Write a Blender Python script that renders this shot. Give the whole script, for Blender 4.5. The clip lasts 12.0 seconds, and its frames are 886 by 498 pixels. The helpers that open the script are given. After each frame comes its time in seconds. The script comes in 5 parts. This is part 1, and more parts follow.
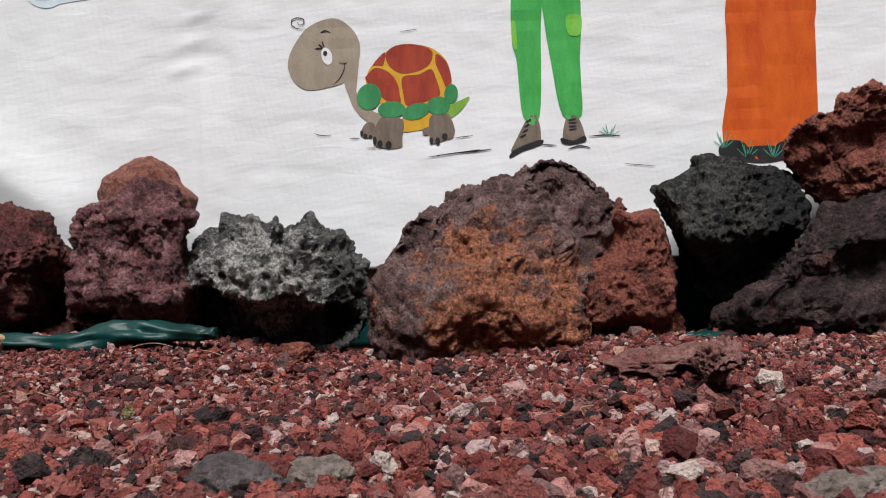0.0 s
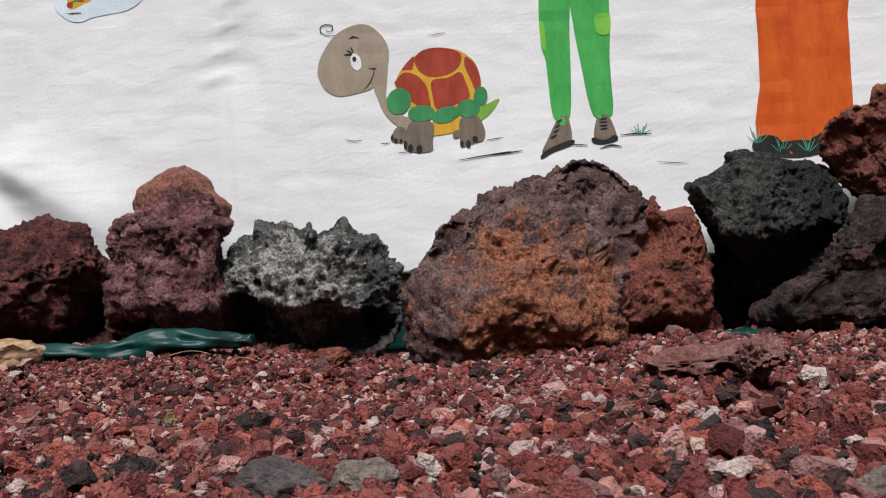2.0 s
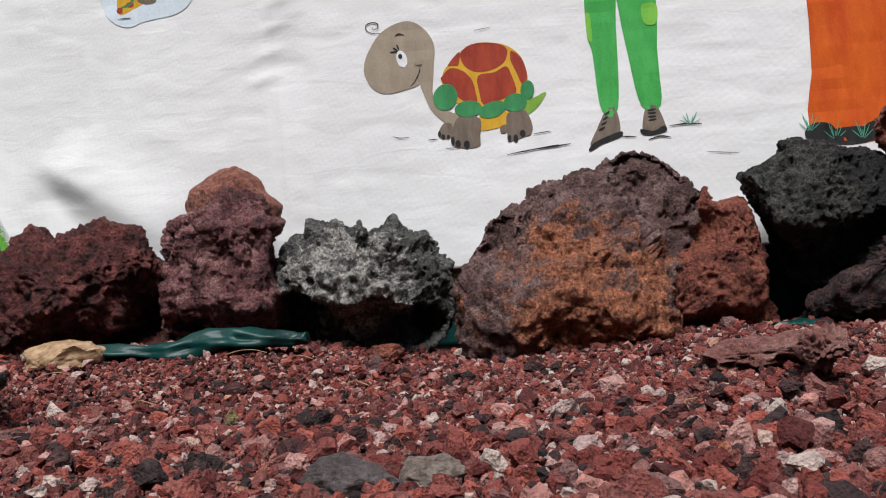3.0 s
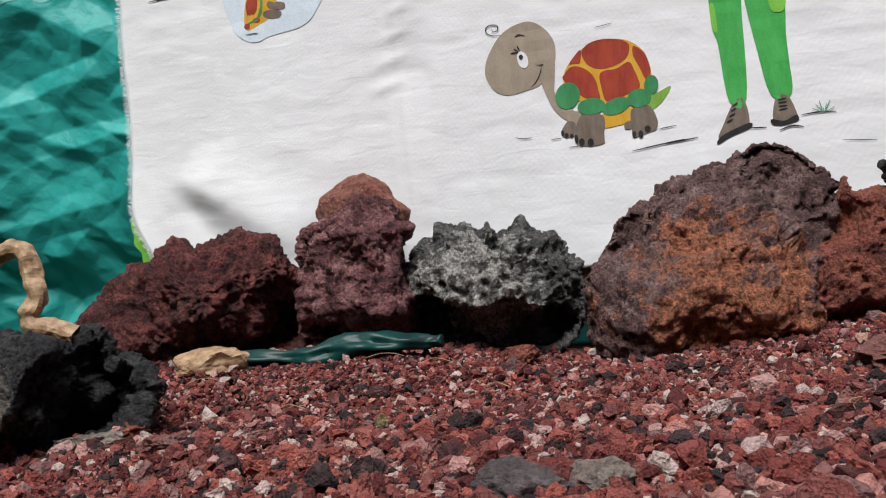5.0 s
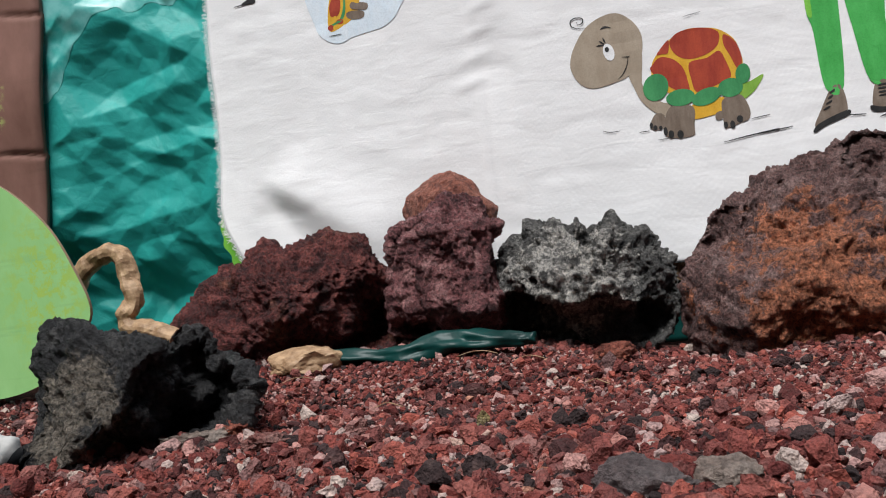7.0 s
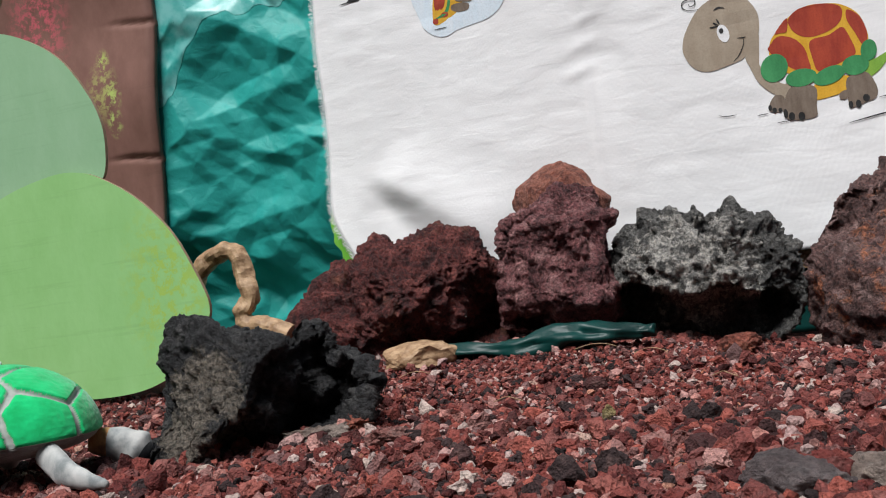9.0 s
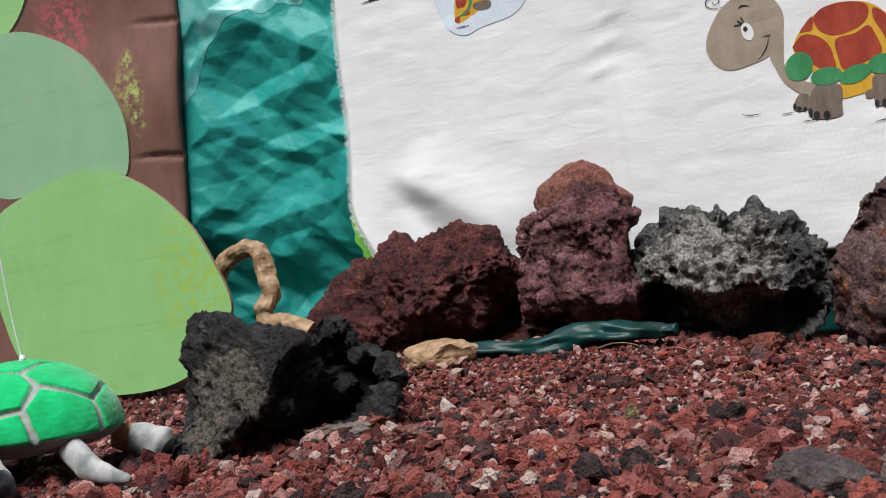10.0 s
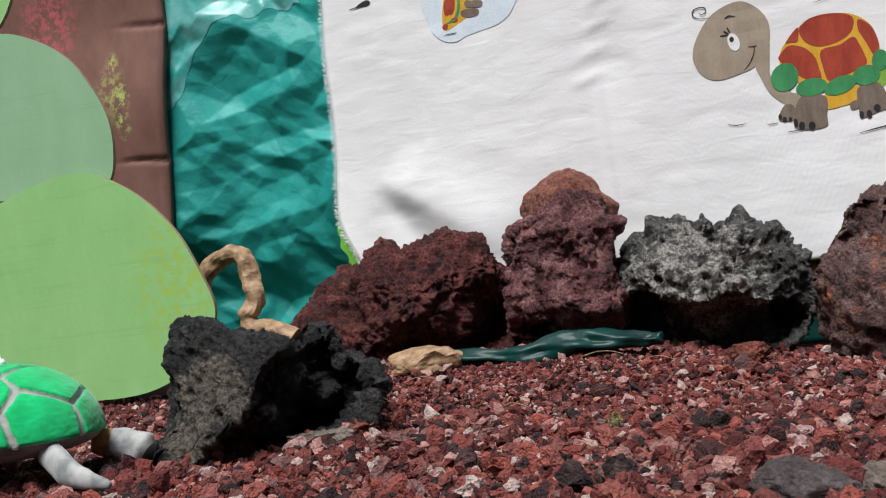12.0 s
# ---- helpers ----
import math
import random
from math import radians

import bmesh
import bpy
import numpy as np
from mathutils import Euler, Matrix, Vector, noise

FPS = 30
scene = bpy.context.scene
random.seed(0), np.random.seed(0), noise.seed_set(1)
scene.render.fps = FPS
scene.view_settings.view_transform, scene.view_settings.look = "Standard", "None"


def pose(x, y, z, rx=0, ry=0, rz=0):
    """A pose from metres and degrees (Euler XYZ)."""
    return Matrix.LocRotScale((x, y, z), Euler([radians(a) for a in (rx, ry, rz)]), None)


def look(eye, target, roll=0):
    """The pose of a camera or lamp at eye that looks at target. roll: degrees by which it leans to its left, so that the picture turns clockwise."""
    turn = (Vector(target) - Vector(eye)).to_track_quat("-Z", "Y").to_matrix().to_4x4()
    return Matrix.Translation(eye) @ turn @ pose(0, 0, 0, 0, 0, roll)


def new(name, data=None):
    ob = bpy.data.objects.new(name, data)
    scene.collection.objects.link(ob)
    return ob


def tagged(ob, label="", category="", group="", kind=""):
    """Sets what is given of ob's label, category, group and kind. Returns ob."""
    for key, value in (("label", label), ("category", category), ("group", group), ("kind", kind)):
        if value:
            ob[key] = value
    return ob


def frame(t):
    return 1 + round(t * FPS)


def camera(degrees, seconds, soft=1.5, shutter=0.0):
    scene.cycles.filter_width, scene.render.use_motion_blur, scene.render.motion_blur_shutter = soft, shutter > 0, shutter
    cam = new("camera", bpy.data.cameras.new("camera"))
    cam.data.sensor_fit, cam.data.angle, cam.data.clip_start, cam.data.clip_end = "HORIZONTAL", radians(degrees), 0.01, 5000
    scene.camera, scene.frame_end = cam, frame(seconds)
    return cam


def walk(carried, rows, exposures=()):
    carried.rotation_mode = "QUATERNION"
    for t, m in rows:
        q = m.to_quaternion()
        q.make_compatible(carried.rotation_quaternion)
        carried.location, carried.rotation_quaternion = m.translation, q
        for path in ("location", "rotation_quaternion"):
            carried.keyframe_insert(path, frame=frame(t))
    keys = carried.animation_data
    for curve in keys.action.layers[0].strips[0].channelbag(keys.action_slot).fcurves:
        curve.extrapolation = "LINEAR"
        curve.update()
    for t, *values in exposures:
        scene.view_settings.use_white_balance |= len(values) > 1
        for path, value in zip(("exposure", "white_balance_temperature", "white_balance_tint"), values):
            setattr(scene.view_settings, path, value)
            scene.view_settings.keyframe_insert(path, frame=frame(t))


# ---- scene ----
cam = camera(50.0, 12.0, soft=1.1)
PATH = [
    (0, (0.0006, 0.0583, 0.1193), (0.0098, 2.0582, 0.1412), -2.14),
    (0.5, (-0.0017, 0.0596, 0.1192), (0.0019, 2.0595, 0.1414), -2.49),
    (1, (-0.0035, 0.0598, 0.1192), (-0.0142, 2.0595, 0.1489), -2.82),
    (1.5, (-0.0043, 0.0595, 0.1182), (-0.0363, 2.0590, 0.1503), -3.19),
    (2, (-0.0053, 0.0596, 0.1178), (-0.0562, 2.0586, 0.1516), -3.35),
    (2.5, (-0.0111, 0.0607, 0.1179), (-0.0889, 2.0588, 0.1559), -3.88),
    (3, (-0.0164, 0.0585, 0.1191), (-0.1547, 2.0535, 0.1485), -4.39),
    (5, (-0.0471, 0.0498, 0.1255), (-0.4006, 2.0178, 0.1712), -5.90),
    (5.5, (-0.0532, 0.0483, 0.1261), (-0.4488, 2.0082, 0.1744), -6.08),
    (6, (-0.0587, 0.0490, 0.1256), (-0.4889, 2.0014, 0.1799), -6.28),
    (6.5, (-0.0651, 0.0504, 0.1246), (-0.5262, 1.9957, 0.1806), -6.50),
    (8.5, (-0.0880, 0.0601, 0.1246), (-0.7322, 1.9516, 0.2082), -7.39),
    (9, (-0.0920, 0.0601, 0.1245), (-0.7864, 1.9340, 0.2020), -7.65),
    (9.5, (-0.0942, 0.0608, 0.1246), (-0.8154, 1.9246, 0.2026), -7.70),
    (10, (-0.0959, 0.0609, 0.1227), (-0.8266, 1.9208, 0.2057), -7.34),
    (10.5, (-0.0962, 0.0609, 0.1217), (-0.8317, 1.9183, 0.2169), -7.10),
    (11, (-0.0964, 0.0631, 0.1222), (-0.8299, 1.9212, 0.2197), -7.22),
    (11.5, (-0.0960, 0.0631, 0.1213), (-0.8169, 1.9261, 0.2202), -7.15),
    (12, (-0.0958, 0.0637, 0.1210), (-0.7984, 1.9337, 0.2177), -6.89),
]
walk(cam, [(t, look(eye, target, roll)) for t, eye, target, roll in PATH])

# ---- world, sun, exposure ----
world = bpy.data.worlds.new("world")
world.use_nodes = True
scene.world = world
wn = world.node_tree.nodes
sky = wn.new("ShaderNodeTexSky")
sky.sky_type, sky.sun_disc = "NISHITA", False
sky.sun_elevation, sky.sun_rotation = radians(62), radians(200)
sky.air_density, sky.dust_density = 1.6, 3.0
world.node_tree.links.new(sky.outputs[0], wn["Background"].inputs[0])
wn["Background"].inputs[1].default_value = 0.042
sun = new("sun", bpy.data.lights.new("sun", "SUN"))
sun.data.energy, sun.data.angle, sun.data.color = 3.15, radians(26), (0.98, 0.985, 1.0)
sun.matrix_world = look((-0.2, -0.8, 3.0), (-0.15, 0.9, 0.0))
scene.view_settings.exposure = 0.50


# ---- node helpers ----
def material(name, rough=0.8, metal=0.0, spec=0.5):
    m = bpy.data.materials.new(name)
    m.use_nodes = True
    b = m.node_tree.nodes["Principled BSDF"]
    b.inputs["Roughness"].default_value = rough
    b.inputs["Metallic"].default_value = metal
    b.inputs["Specular IOR Level"].default_value = spec
    return m, m.node_tree.nodes, m.node_tree.links, b


def coords(n):
    return n.new("ShaderNodeTexCoord").outputs["Object"]


def noise_tex(n, l, vec, scale, detail=6.0, rough=0.6, dist=0.0):
    t = n.new("ShaderNodeTexNoise")
    t.inputs["Scale"].default_value, t.inputs["Detail"].default_value = scale, detail
    t.inputs["Roughness"].default_value, t.inputs["Distortion"].default_value = rough, dist
    l.new(vec, t.inputs["Vector"])
    return t.outputs["Fac"]


def voronoi(n, l, vec, scale, feature="F1"):
    t = n.new("ShaderNodeTexVoronoi")
    t.feature = feature
    t.inputs["Scale"].default_value = scale
    l.new(vec, t.inputs["Vector"])
    return t.outputs["Distance"]


def ramp(n, l, fac, stops):
    r = n.new("ShaderNodeValToRGB")
    e = r.color_ramp.elements
    while len(e) < len(stops):
        e.new(0.5)
    for el, (p, col) in zip(e, stops):
        el.position, el.color = p, (*col, 1) if len(col) == 3 else col
    l.new(fac, r.inputs[0])
    return r.outputs[0]


def mix(n, l, fac, a, b, mode="MIX"):
    x = n.new("ShaderNodeMix")
    x.data_type, x.blend_type = "RGBA", mode
    for sock, v in ((x.inputs[0], fac), (x.inputs[6], a), (x.inputs[7], b)):
        if isinstance(v, (int, float)):
            sock.default_value = v
        elif isinstance(v, tuple):
            sock.default_value = (*v, 1)
        else:
            l.new(v, sock)
    return x.outputs[2]


def math_node(n, l, op, a, b):
    x = n.new("ShaderNodeMath")
    x.operation = op
    for sock, v in zip(x.inputs, (a, b)):
        if isinstance(v, (int, float)):
            sock.default_value = v
        else:
            l.new(v, sock)
    return x.outputs[0]


def bump(n, l, b, height, strength, distance):
    x = n.new("ShaderNodeBump")
    x.inputs["Strength"].default_value, x.inputs["Distance"].default_value = strength, distance
    l.new(height, x.inputs["Height"])
    l.new(x.outputs[0], b.inputs["Normal"])


def stain(n, l, v, pos):
    """A mask with an uneven rim round a place on the stone: x, y, z, radius."""
    d = n.new("ShaderNodeVectorMath")
    d.operation = "DISTANCE"
    l.new(v, d.inputs[0])
    d.inputs[1].default_value = pos[:3]
    k = math_node(n, l, "ADD", math_node(n, l, "DIVIDE", d.outputs["Value"], pos[3]), math_node(n, l, "MULTIPLY", noise_tex(n, l, v, 22, 9, 0.75), 3.4))
    return ramp(n, l, math_node(n, l, "MULTIPLY", math_node(n, l, "SUBTRACT", k, 0.8), 0.5), [(0.86, (1, 1, 1)), (0.96, (0, 0, 0))])


def lava(name, dark, mid, light, patch=None, patch_at=0.55, crust=None, pits=0.7, grain=260.0, patch_pos=None, crust_pos=None):
    """Porous lava: three tones, vesicles, an optional rusty or pale patch."""
    m, n, l, b = material(name, 0.70, spec=0.42)
    v = coords(n)
    col = ramp(n, l, noise_tex(n, l, v, 38, 8, 0.68), [(0.36, dark), (0.5, mid), (0.66, light)])
    if patch:
        where = ramp(n, l, noise_tex(n, l, v, 13, 4, 0.6, 0.4), [(patch_at - 0.03, (0, 0, 0)), (patch_at + 0.05, (1, 1, 1))])
        if patch_pos:
            where = stain(n, l, v, patch_pos)
        tone = ramp(n, l, noise_tex(n, l, v, 90, 6, 0.7), [(0.36, tuple(0.42 * c for c in patch)), (0.5, tuple(0.8 * c for c in patch)), (0.64, tuple(1.12 * c for c in patch))])
        col = mix(n, l, where, col, tone)
    if crust:
        where = ramp(n, l, noise_tex(n, l, v, 55, 8, 0.75), [(0.44, (0, 0, 0)), (0.55, (1, 1, 1))])
        if crust_pos:
            where = math_node(n, l, "MULTIPLY", where, stain(n, l, v, crust_pos))
        col = mix(n, l, where, col, crust)
    speck = ramp(n, l, noise_tex(n, l, v, grain, 3, 0.6), [(0.36, (0.30, 0.30, 0.30)), (0.50, (0.9, 0.9, 0.9)), (0.68, (1.5, 1.45, 1.4))])
    col = mix(n, l, 0.45 + 0.5 * pits, col, speck, "MULTIPLY")
    hole = ramp(n, l, voronoi(n, l, v, 240), [(0.12, (0.25, 0.25, 0.25)), (0.34, (1, 1, 1))])
    col = mix(n, l, pits, col, hole, "MULTIPLY")
    l.new(col, b.inputs["Base Color"])
    h = math_node(n, l, "ADD", math_node(n, l, "MULTIPLY", noise_tex(n, l, v, 75, 10, 0.72), 2.6), math_node(n, l, "MULTIPLY", voronoi(n, l, v, 230), 0.45))
    h = math_node(n, l, "ADD", h, math_node(n, l, "MULTIPLY", noise_tex(n, l, v, 330, 5, 0.7), 0.9))
    bump(n, l, b, h, 1.0, 0.007)
    return m


def felt(name, tones, scale=90.0, rough=1.0):
    m, n, l, b = material(name, rough, spec=0.1)
    v = coords(n)
    k = len(tones) - 1
    l.new(ramp(n, l, noise_tex(n, l, v, scale, 5, 0.6), [(0.35 + 0.3 * i / k, c) for i, c in enumerate(tones)]), b.inputs["Base Color"])
    b.inputs["Sheen Weight"].default_value = 0.35
    bump(n, l, b, noise_tex(n, l, v, 900, 4, 0.7), 0.35, 0.0007)
    return m


def paint_mat(name, a, c, scale=60.0):
    """Brushed acrylic on cloth."""
    m, n, l, b = material(name, 0.65, spec=0.3)
    v = coords(n)
    mp = n.new("ShaderNodeMapping")
    mp.inputs["Scale"].default_value = (1.0, 1.0, 0.3)
    l.new(v, mp.inputs[0])
    col = ramp(n, l, noise_tex(n, l, mp.outputs[0], scale, 6, 0.65), [(0.35, a), (0.65, c)])
    fade = ramp(n, l, noise_tex(n, l, v, 420, 3, 0.6), [(0.35, (0.82, 0.82, 0.82)), (0.55, (1, 1, 1))])
    l.new(mix(n, l, 0.6, col, fade, "MULTIPLY"), b.inputs["Base Color"])
    bump(n, l, b, noise_tex(n, l, v, 700, 4, 0.7), 0.35, 0.0006)
    return m


# ---- materials ----
def gravel_mat(name, per_object):
    m, n, l, b = material(name, 0.9, spec=0.3)
    v = coords(n)
    if per_object:
        rnd = n.new("ShaderNodeObjectInfo").outputs["Random"]
        mp = n.new("ShaderNodeMapping")
        mp.inputs["Scale"].default_value = (0.01, 0.01, 0.01)
        l.new(v, mp.inputs[0])
        v = mp.outputs[0]
    else:
        rnd = n.new("ShaderNodeNewGeometry").outputs["Random Per Island"]
    base = ramp(n, l, rnd, [(0.0, (0.020, 0.013, 0.013)), (0.11, (0.058, 0.034, 0.034)), (0.17, (0.080, 0.019, 0.018)), (0.32, (0.15, 0.033, 0.029)),
                            (0.46, (0.27, 0.066, 0.052)), (0.60, (0.19, 0.066, 0.060)), (0.74, (0.39, 0.100, 0.072)), (0.83, (0.20, 0.115, 0.11)), (0.885, (0.54, 0.24, 0.20)),
                            (0.945, (0.48, 0.33, 0.31)), (0.985, (0.58, 0.47, 0.41)), (1.0, (0.48, 0.17, 0.09))])
    tone = ramp(n, l, noise_tex(n, l, v, 210, 6, 0.7), [(0.3, (0.38, 0.36, 0.36)), (0.52, (1, 1, 1)), (0.72, (1.5, 1.4, 1.36))])
    col = mix(n, l, 0.85, base, tone, "MULTIPLY")
    dust = ramp(n, l, noise_tex(n, l, v, 46, 5, 0.7), [(0.55, (0, 0, 0)), (0.75, (0.35, 0.35, 0.35))])
    l.new(mix(n, l, dust, col, (0.30, 0.19, 0.165)), b.inputs["Base Color"])
    h = math_node(n, l, "ADD", math_node(n, l, "MULTIPLY", noise_tex(n, l, v, 420, 6, 0.7), 1.4), voronoi(n, l, v, 480))
    bump(n, l, b, h, 0.9, 0.0022)
    return m


GRAVEL, GRAVEL_BIT = gravel_mat("gravel", False), gravel_mat("gravel_stone", True)

m, n, l, b = material("grit", 0.95, spec=0.2)
v = coords(n)
l.new(ramp(n, l, noise_tex(n, l, v, 160, 8, 0.75), [(0.3, (0.012, 0.008, 0.007)), (0.5, (0.06, 0.02, 0.016)), (0.7, (0.13, 0.05, 0.04))]), b.inputs["Base Color"])
bump(n, l, b, noise_tex(n, l, v, 220, 6, 0.7), 1.0, 0.006)
GRIT = m

LAVA_MAROON = lava("lava_maroon", (0.038, 0.010, 0.010), (0.14, 0.031, 0.028), (0.32, 0.095, 0.078), patch=(0.22, 0.075, 0.045), patch_at=0.62)
LAVA_PURPLE = lava("lava_purple", (0.07, 0.022, 0.024), (0.25, 0.088, 0.090), (0.50, 0.26, 0.25))
LAVA_BRICK = lava("lava_brick", (0.20, 0.060, 0.040), (0.36, 0.125, 0.082), (0.50, 0.21, 0.15), pits=0.15, grain=150)
LAVA_PALE = lava("lava_pale", (0.045, 0.044, 0.042), (0.125, 0.122, 0.115), (0.25, 0.245, 0.23), crust=(0.60, 0.57, 0.52), pits=0.65, crust_pos=(-0.03, -0.08, 0.115, 0.10))
LAVA_RUST = lava("lava_rust", (0.070, 0.032, 0.029), (0.19, 0.10, 0.09), (0.38, 0.25, 0.23), patch=(0.62, 0.225, 0.115), patch_pos=(0.0, -0.09, 0.085, 0.135))
LAVA_RED = lava("lava_red", (0.13, 0.036, 0.026), (0.34, 0.095, 0.062), (0.48, 0.16, 0.105), patch=(0.46, 0.14, 0.08), patch_at=0.52, pits=0.4)
LAVA_BLACK = lava("lava_black", (0.008, 0.008, 0.008), (0.020, 0.020, 0.019), (0.050, 0.048, 0.044), pits=0.9, crust=(0.10, 0.097, 0.082), crust_pos=(-0.05, -0.06, 0.14, 0.08))
LAVA_COAL = lava("lava_coal", (0.012, 0.012, 0.013), (0.034, 0.034, 0.036), (0.09, 0.088, 0.086), patch=(0.24, 0.205, 0.165), patch_pos=(-0.02, -0.075, 0.085, 0.058), pits=0.85)
LAVA_WINE = lava("lava_wine", (0.018, 0.010, 0.010), (0.052, 0.026, 0.025), (0.15, 0.085, 0.078), patch=(0.22, 0.065, 0.05), patch_at=0.6)

# canvas cloth
m, n, l, b = material("canvas_cloth", 0.9, spec=0.15)
v = coords(n)
tone = ramp(n, l, noise_tex(n, l, v, 7, 5, 0.55), [(0.3, (0.80, 0.795, 0.79)), (0.7, (0.87, 0.87, 0.865))])
w1 = n.new("ShaderNodeTexWave")
w1.bands_direction = "Z"
w1.inputs["Scale"].default_value, w1.inputs["Distortion"].default_value, w1.inputs["Detail"].default_value = 260, 2.5, 2
w2 = n.new("ShaderNodeTexWave")
w2.inputs["Scale"].default_value, w2.inputs["Distortion"].default_value, w2.inputs["Detail"].default_value = 260, 2.5, 2
l.new(v, w1.inputs["Vector"]), l.new(v, w2.inputs["Vector"])
weave = math_node(n, l, "ADD", w1.outputs["Fac"], w2.outputs["Fac"])
l.new(mix(n, l, 0.06, tone, weave, "MULTIPLY"), b.inputs["Base Color"])
mp = n.new("ShaderNodeMapping")
mp.inputs["Scale"].default_value = (0.45, 1.0, 1.5)
l.new(v, mp.inputs[0])
crease = math_node(n, l, "ADD", noise_tex(n, l, mp.outputs[0], 34, 5, 0.55, 0.8), math_node(n, l, "MULTIPLY", noise_tex(n, l, mp.outputs[0], 130, 5, 0.6, 0.5), 0.22))
bump(n, l, b, math_node(n, l, "ADD", crease, math_node(n, l, "MULTIPLY", weave, 0.06)), 0.2, 0.005)
CANVAS = m

# teal tarp
m, n, l, b = material("teal_fabric", 0.52, spec=0.3)
v = coords(n)
l.new(ramp(n, l, noise_tex(n, l, v, 9, 5, 0.6), [(0.3, (0.014, 0.27, 0.24)), (0.7, (0.028, 0.39, 0.345))]), b.inputs["Base Color"])
bump(n, l, b, noise_tex(n, l, v, 60, 5, 0.6, 1.0), 0.3, 0.004)
TEAL = m
# same teal fabric, darkened in colour for the shade among the stones
m, n, l, b = material("shaded_teal_fabric", 0.42, spec=0.3)
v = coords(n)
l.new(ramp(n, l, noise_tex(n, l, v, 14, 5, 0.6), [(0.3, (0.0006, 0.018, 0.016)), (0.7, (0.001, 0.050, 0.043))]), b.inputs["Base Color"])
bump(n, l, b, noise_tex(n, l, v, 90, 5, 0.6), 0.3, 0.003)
TEAL_SHADED = m

m, n, l, b = material("clear_film", 0.32, spec=0.5)
v = coords(n)
l.new(ramp(n, l, noise_tex(n, l, v, 25, 4, 0.6), [(0.36, (0.035, 0.36, 0.32)), (0.62, (0.18, 0.50, 0.47))]), b.inputs["Base Color"])
FILM = m

# painted cardboard
def card(name, a, c, spots=()):
    m, n, l, b = material(name, 0.7, spec=0.3)
    v = coords(n)
    mp = n.new("ShaderNodeMapping")
    mp.inputs["Scale"].default_value = (1.0, 1.0, 0.5)
    l.new(v, mp.inputs[0])
    col = ramp(n, l, noise_tex(n, l, mp.outputs[0], 22, 7, 0.65), [(0.3, a), (0.7, c)])
    ms = n.new("ShaderNodeMapping")
    ms.inputs["Scale"].default_value, ms.inputs["Rotation"].default_value = (0.5, 1.0, 9.0), (0, 0.12, 0)
    l.new(v, ms.inputs[0])
    scuff = ramp(n, l, noise_tex(n, l, ms.outputs[0], 9, 8, 0.7), [(0.56, (1, 1, 1)), (0.66, (0.80, 0.82, 0.80))])
    col = mix(n, l, 0.45, col, scuff, "MULTIPLY")
    for (x, z, r), tint in spots:
        d = n.new("ShaderNodeVectorMath")
        d.operation = "DISTANCE"
        sx = n.new("ShaderNodeMapping")
        sx.inputs["Scale"].default_value = (1.0, 0.0, 0.6)
        l.new(v, sx.inputs[0])
        l.new(sx.outputs[0], d.inputs[0])
        d.inputs[1].default_value = (x, 0, z * 0.6)
        near = ramp(n, l, math_node(n, l, "DIVIDE", d.outputs["Value"], r), [(0.3, (1, 1, 1)), (1.0, (0, 0, 0))])
        dots = ramp(n, l, noise_tex(n, l, v, 75, 6, 0.75), [(0.47, (0, 0, 0)), (0.56, (1, 1, 1))])
        col = mix(n, l, math_node(n, l, "MULTIPLY", near, dots), col, tint)
    l.new(col, b.inputs["Base Color"])
    bump(n, l, b, noise_tex(n, l, mp.outputs[0], 90, 4, 0.6), 0.3, 0.0015)
    return m


CARD_BROWN = card("brown_card", (0.165, 0.080, 0.060), (0.245, 0.125, 0.098), [((-1.262, 0.668, 0.075), (0.52, 0.11, 0.13)), ((-1.135, 0.572, 0.016), (0.42, 0.50, 0.13)), ((-1.138, 0.525, 0.036), (0.36, 0.34, 0.12)), ((-1.118, 0.510, 0.020), (0.42, 0.52, 0.14)), ((-1.120, 0.468, 0.018), (0.45, 0.55, 0.16))])
CARD_GREEN = card("green_card", (0.26, 0.53, 0.185), (0.31, 0.59, 0.23), [((-0.826, 0.17, 0.08), (0.34, 0.52, 0.10))])
CARD_SAGE = card("sage_card", (0.25, 0.45, 0.25), (0.30, 0.50, 0.30))
m, n, l, b = material("card_edge", 0.85)
v = coords(n)
l.new(ramp(n, l, noise_tex(n, l, v, 60), [(0.3, (0.22, 0.15, 0.09)), (0.7, (0.34, 0.24, 0.15))]), b.inputs["Base Color"])
CARD_EDGE = m
m, n, l, b = material("kraft_paper", 0.6, spec=0.4)
v = coords(n)
l.new(ramp(n, l, noise_tex(n, l, v, 70, 6, 0.65), [(0.35, (0.20, 0.115, 0.058)), (0.65, (0.47, 0.31, 0.18))]), b.inputs["Base Color"])
bump(n, l, b, voronoi(n, l, v, 90), 0.35, 0.004)
KRAFT = m

P_TAN = paint_mat("paint_tan", (0.33, 0.265, 0.195), (0.40, 0.33, 0.25))
P_WHITE = paint_mat("paint_white", (0.75, 0.75, 0.75), (0.82, 0.82, 0.82))
P_BLACK = paint_mat("paint_black", (0.010, 0.010, 0.010), (0.03, 0.03, 0.03))
P_YELLOW = paint_mat("paint_yellow", (0.64, 0.34, 0.02), (0.72, 0.42, 0.04))
P_RED = paint_mat("paint_red", (0.30, 0.035, 0.018), (0.42, 0.06, 0.025), 80)
P_GREEN = paint_mat("paint_green", (0.035, 0.22, 0.075), (0.06, 0.31, 0.11), 90)
P_LEAF = paint_mat("paint_leaf", (0.16, 0.34, 0.04), (0.25, 0.45, 0.06))
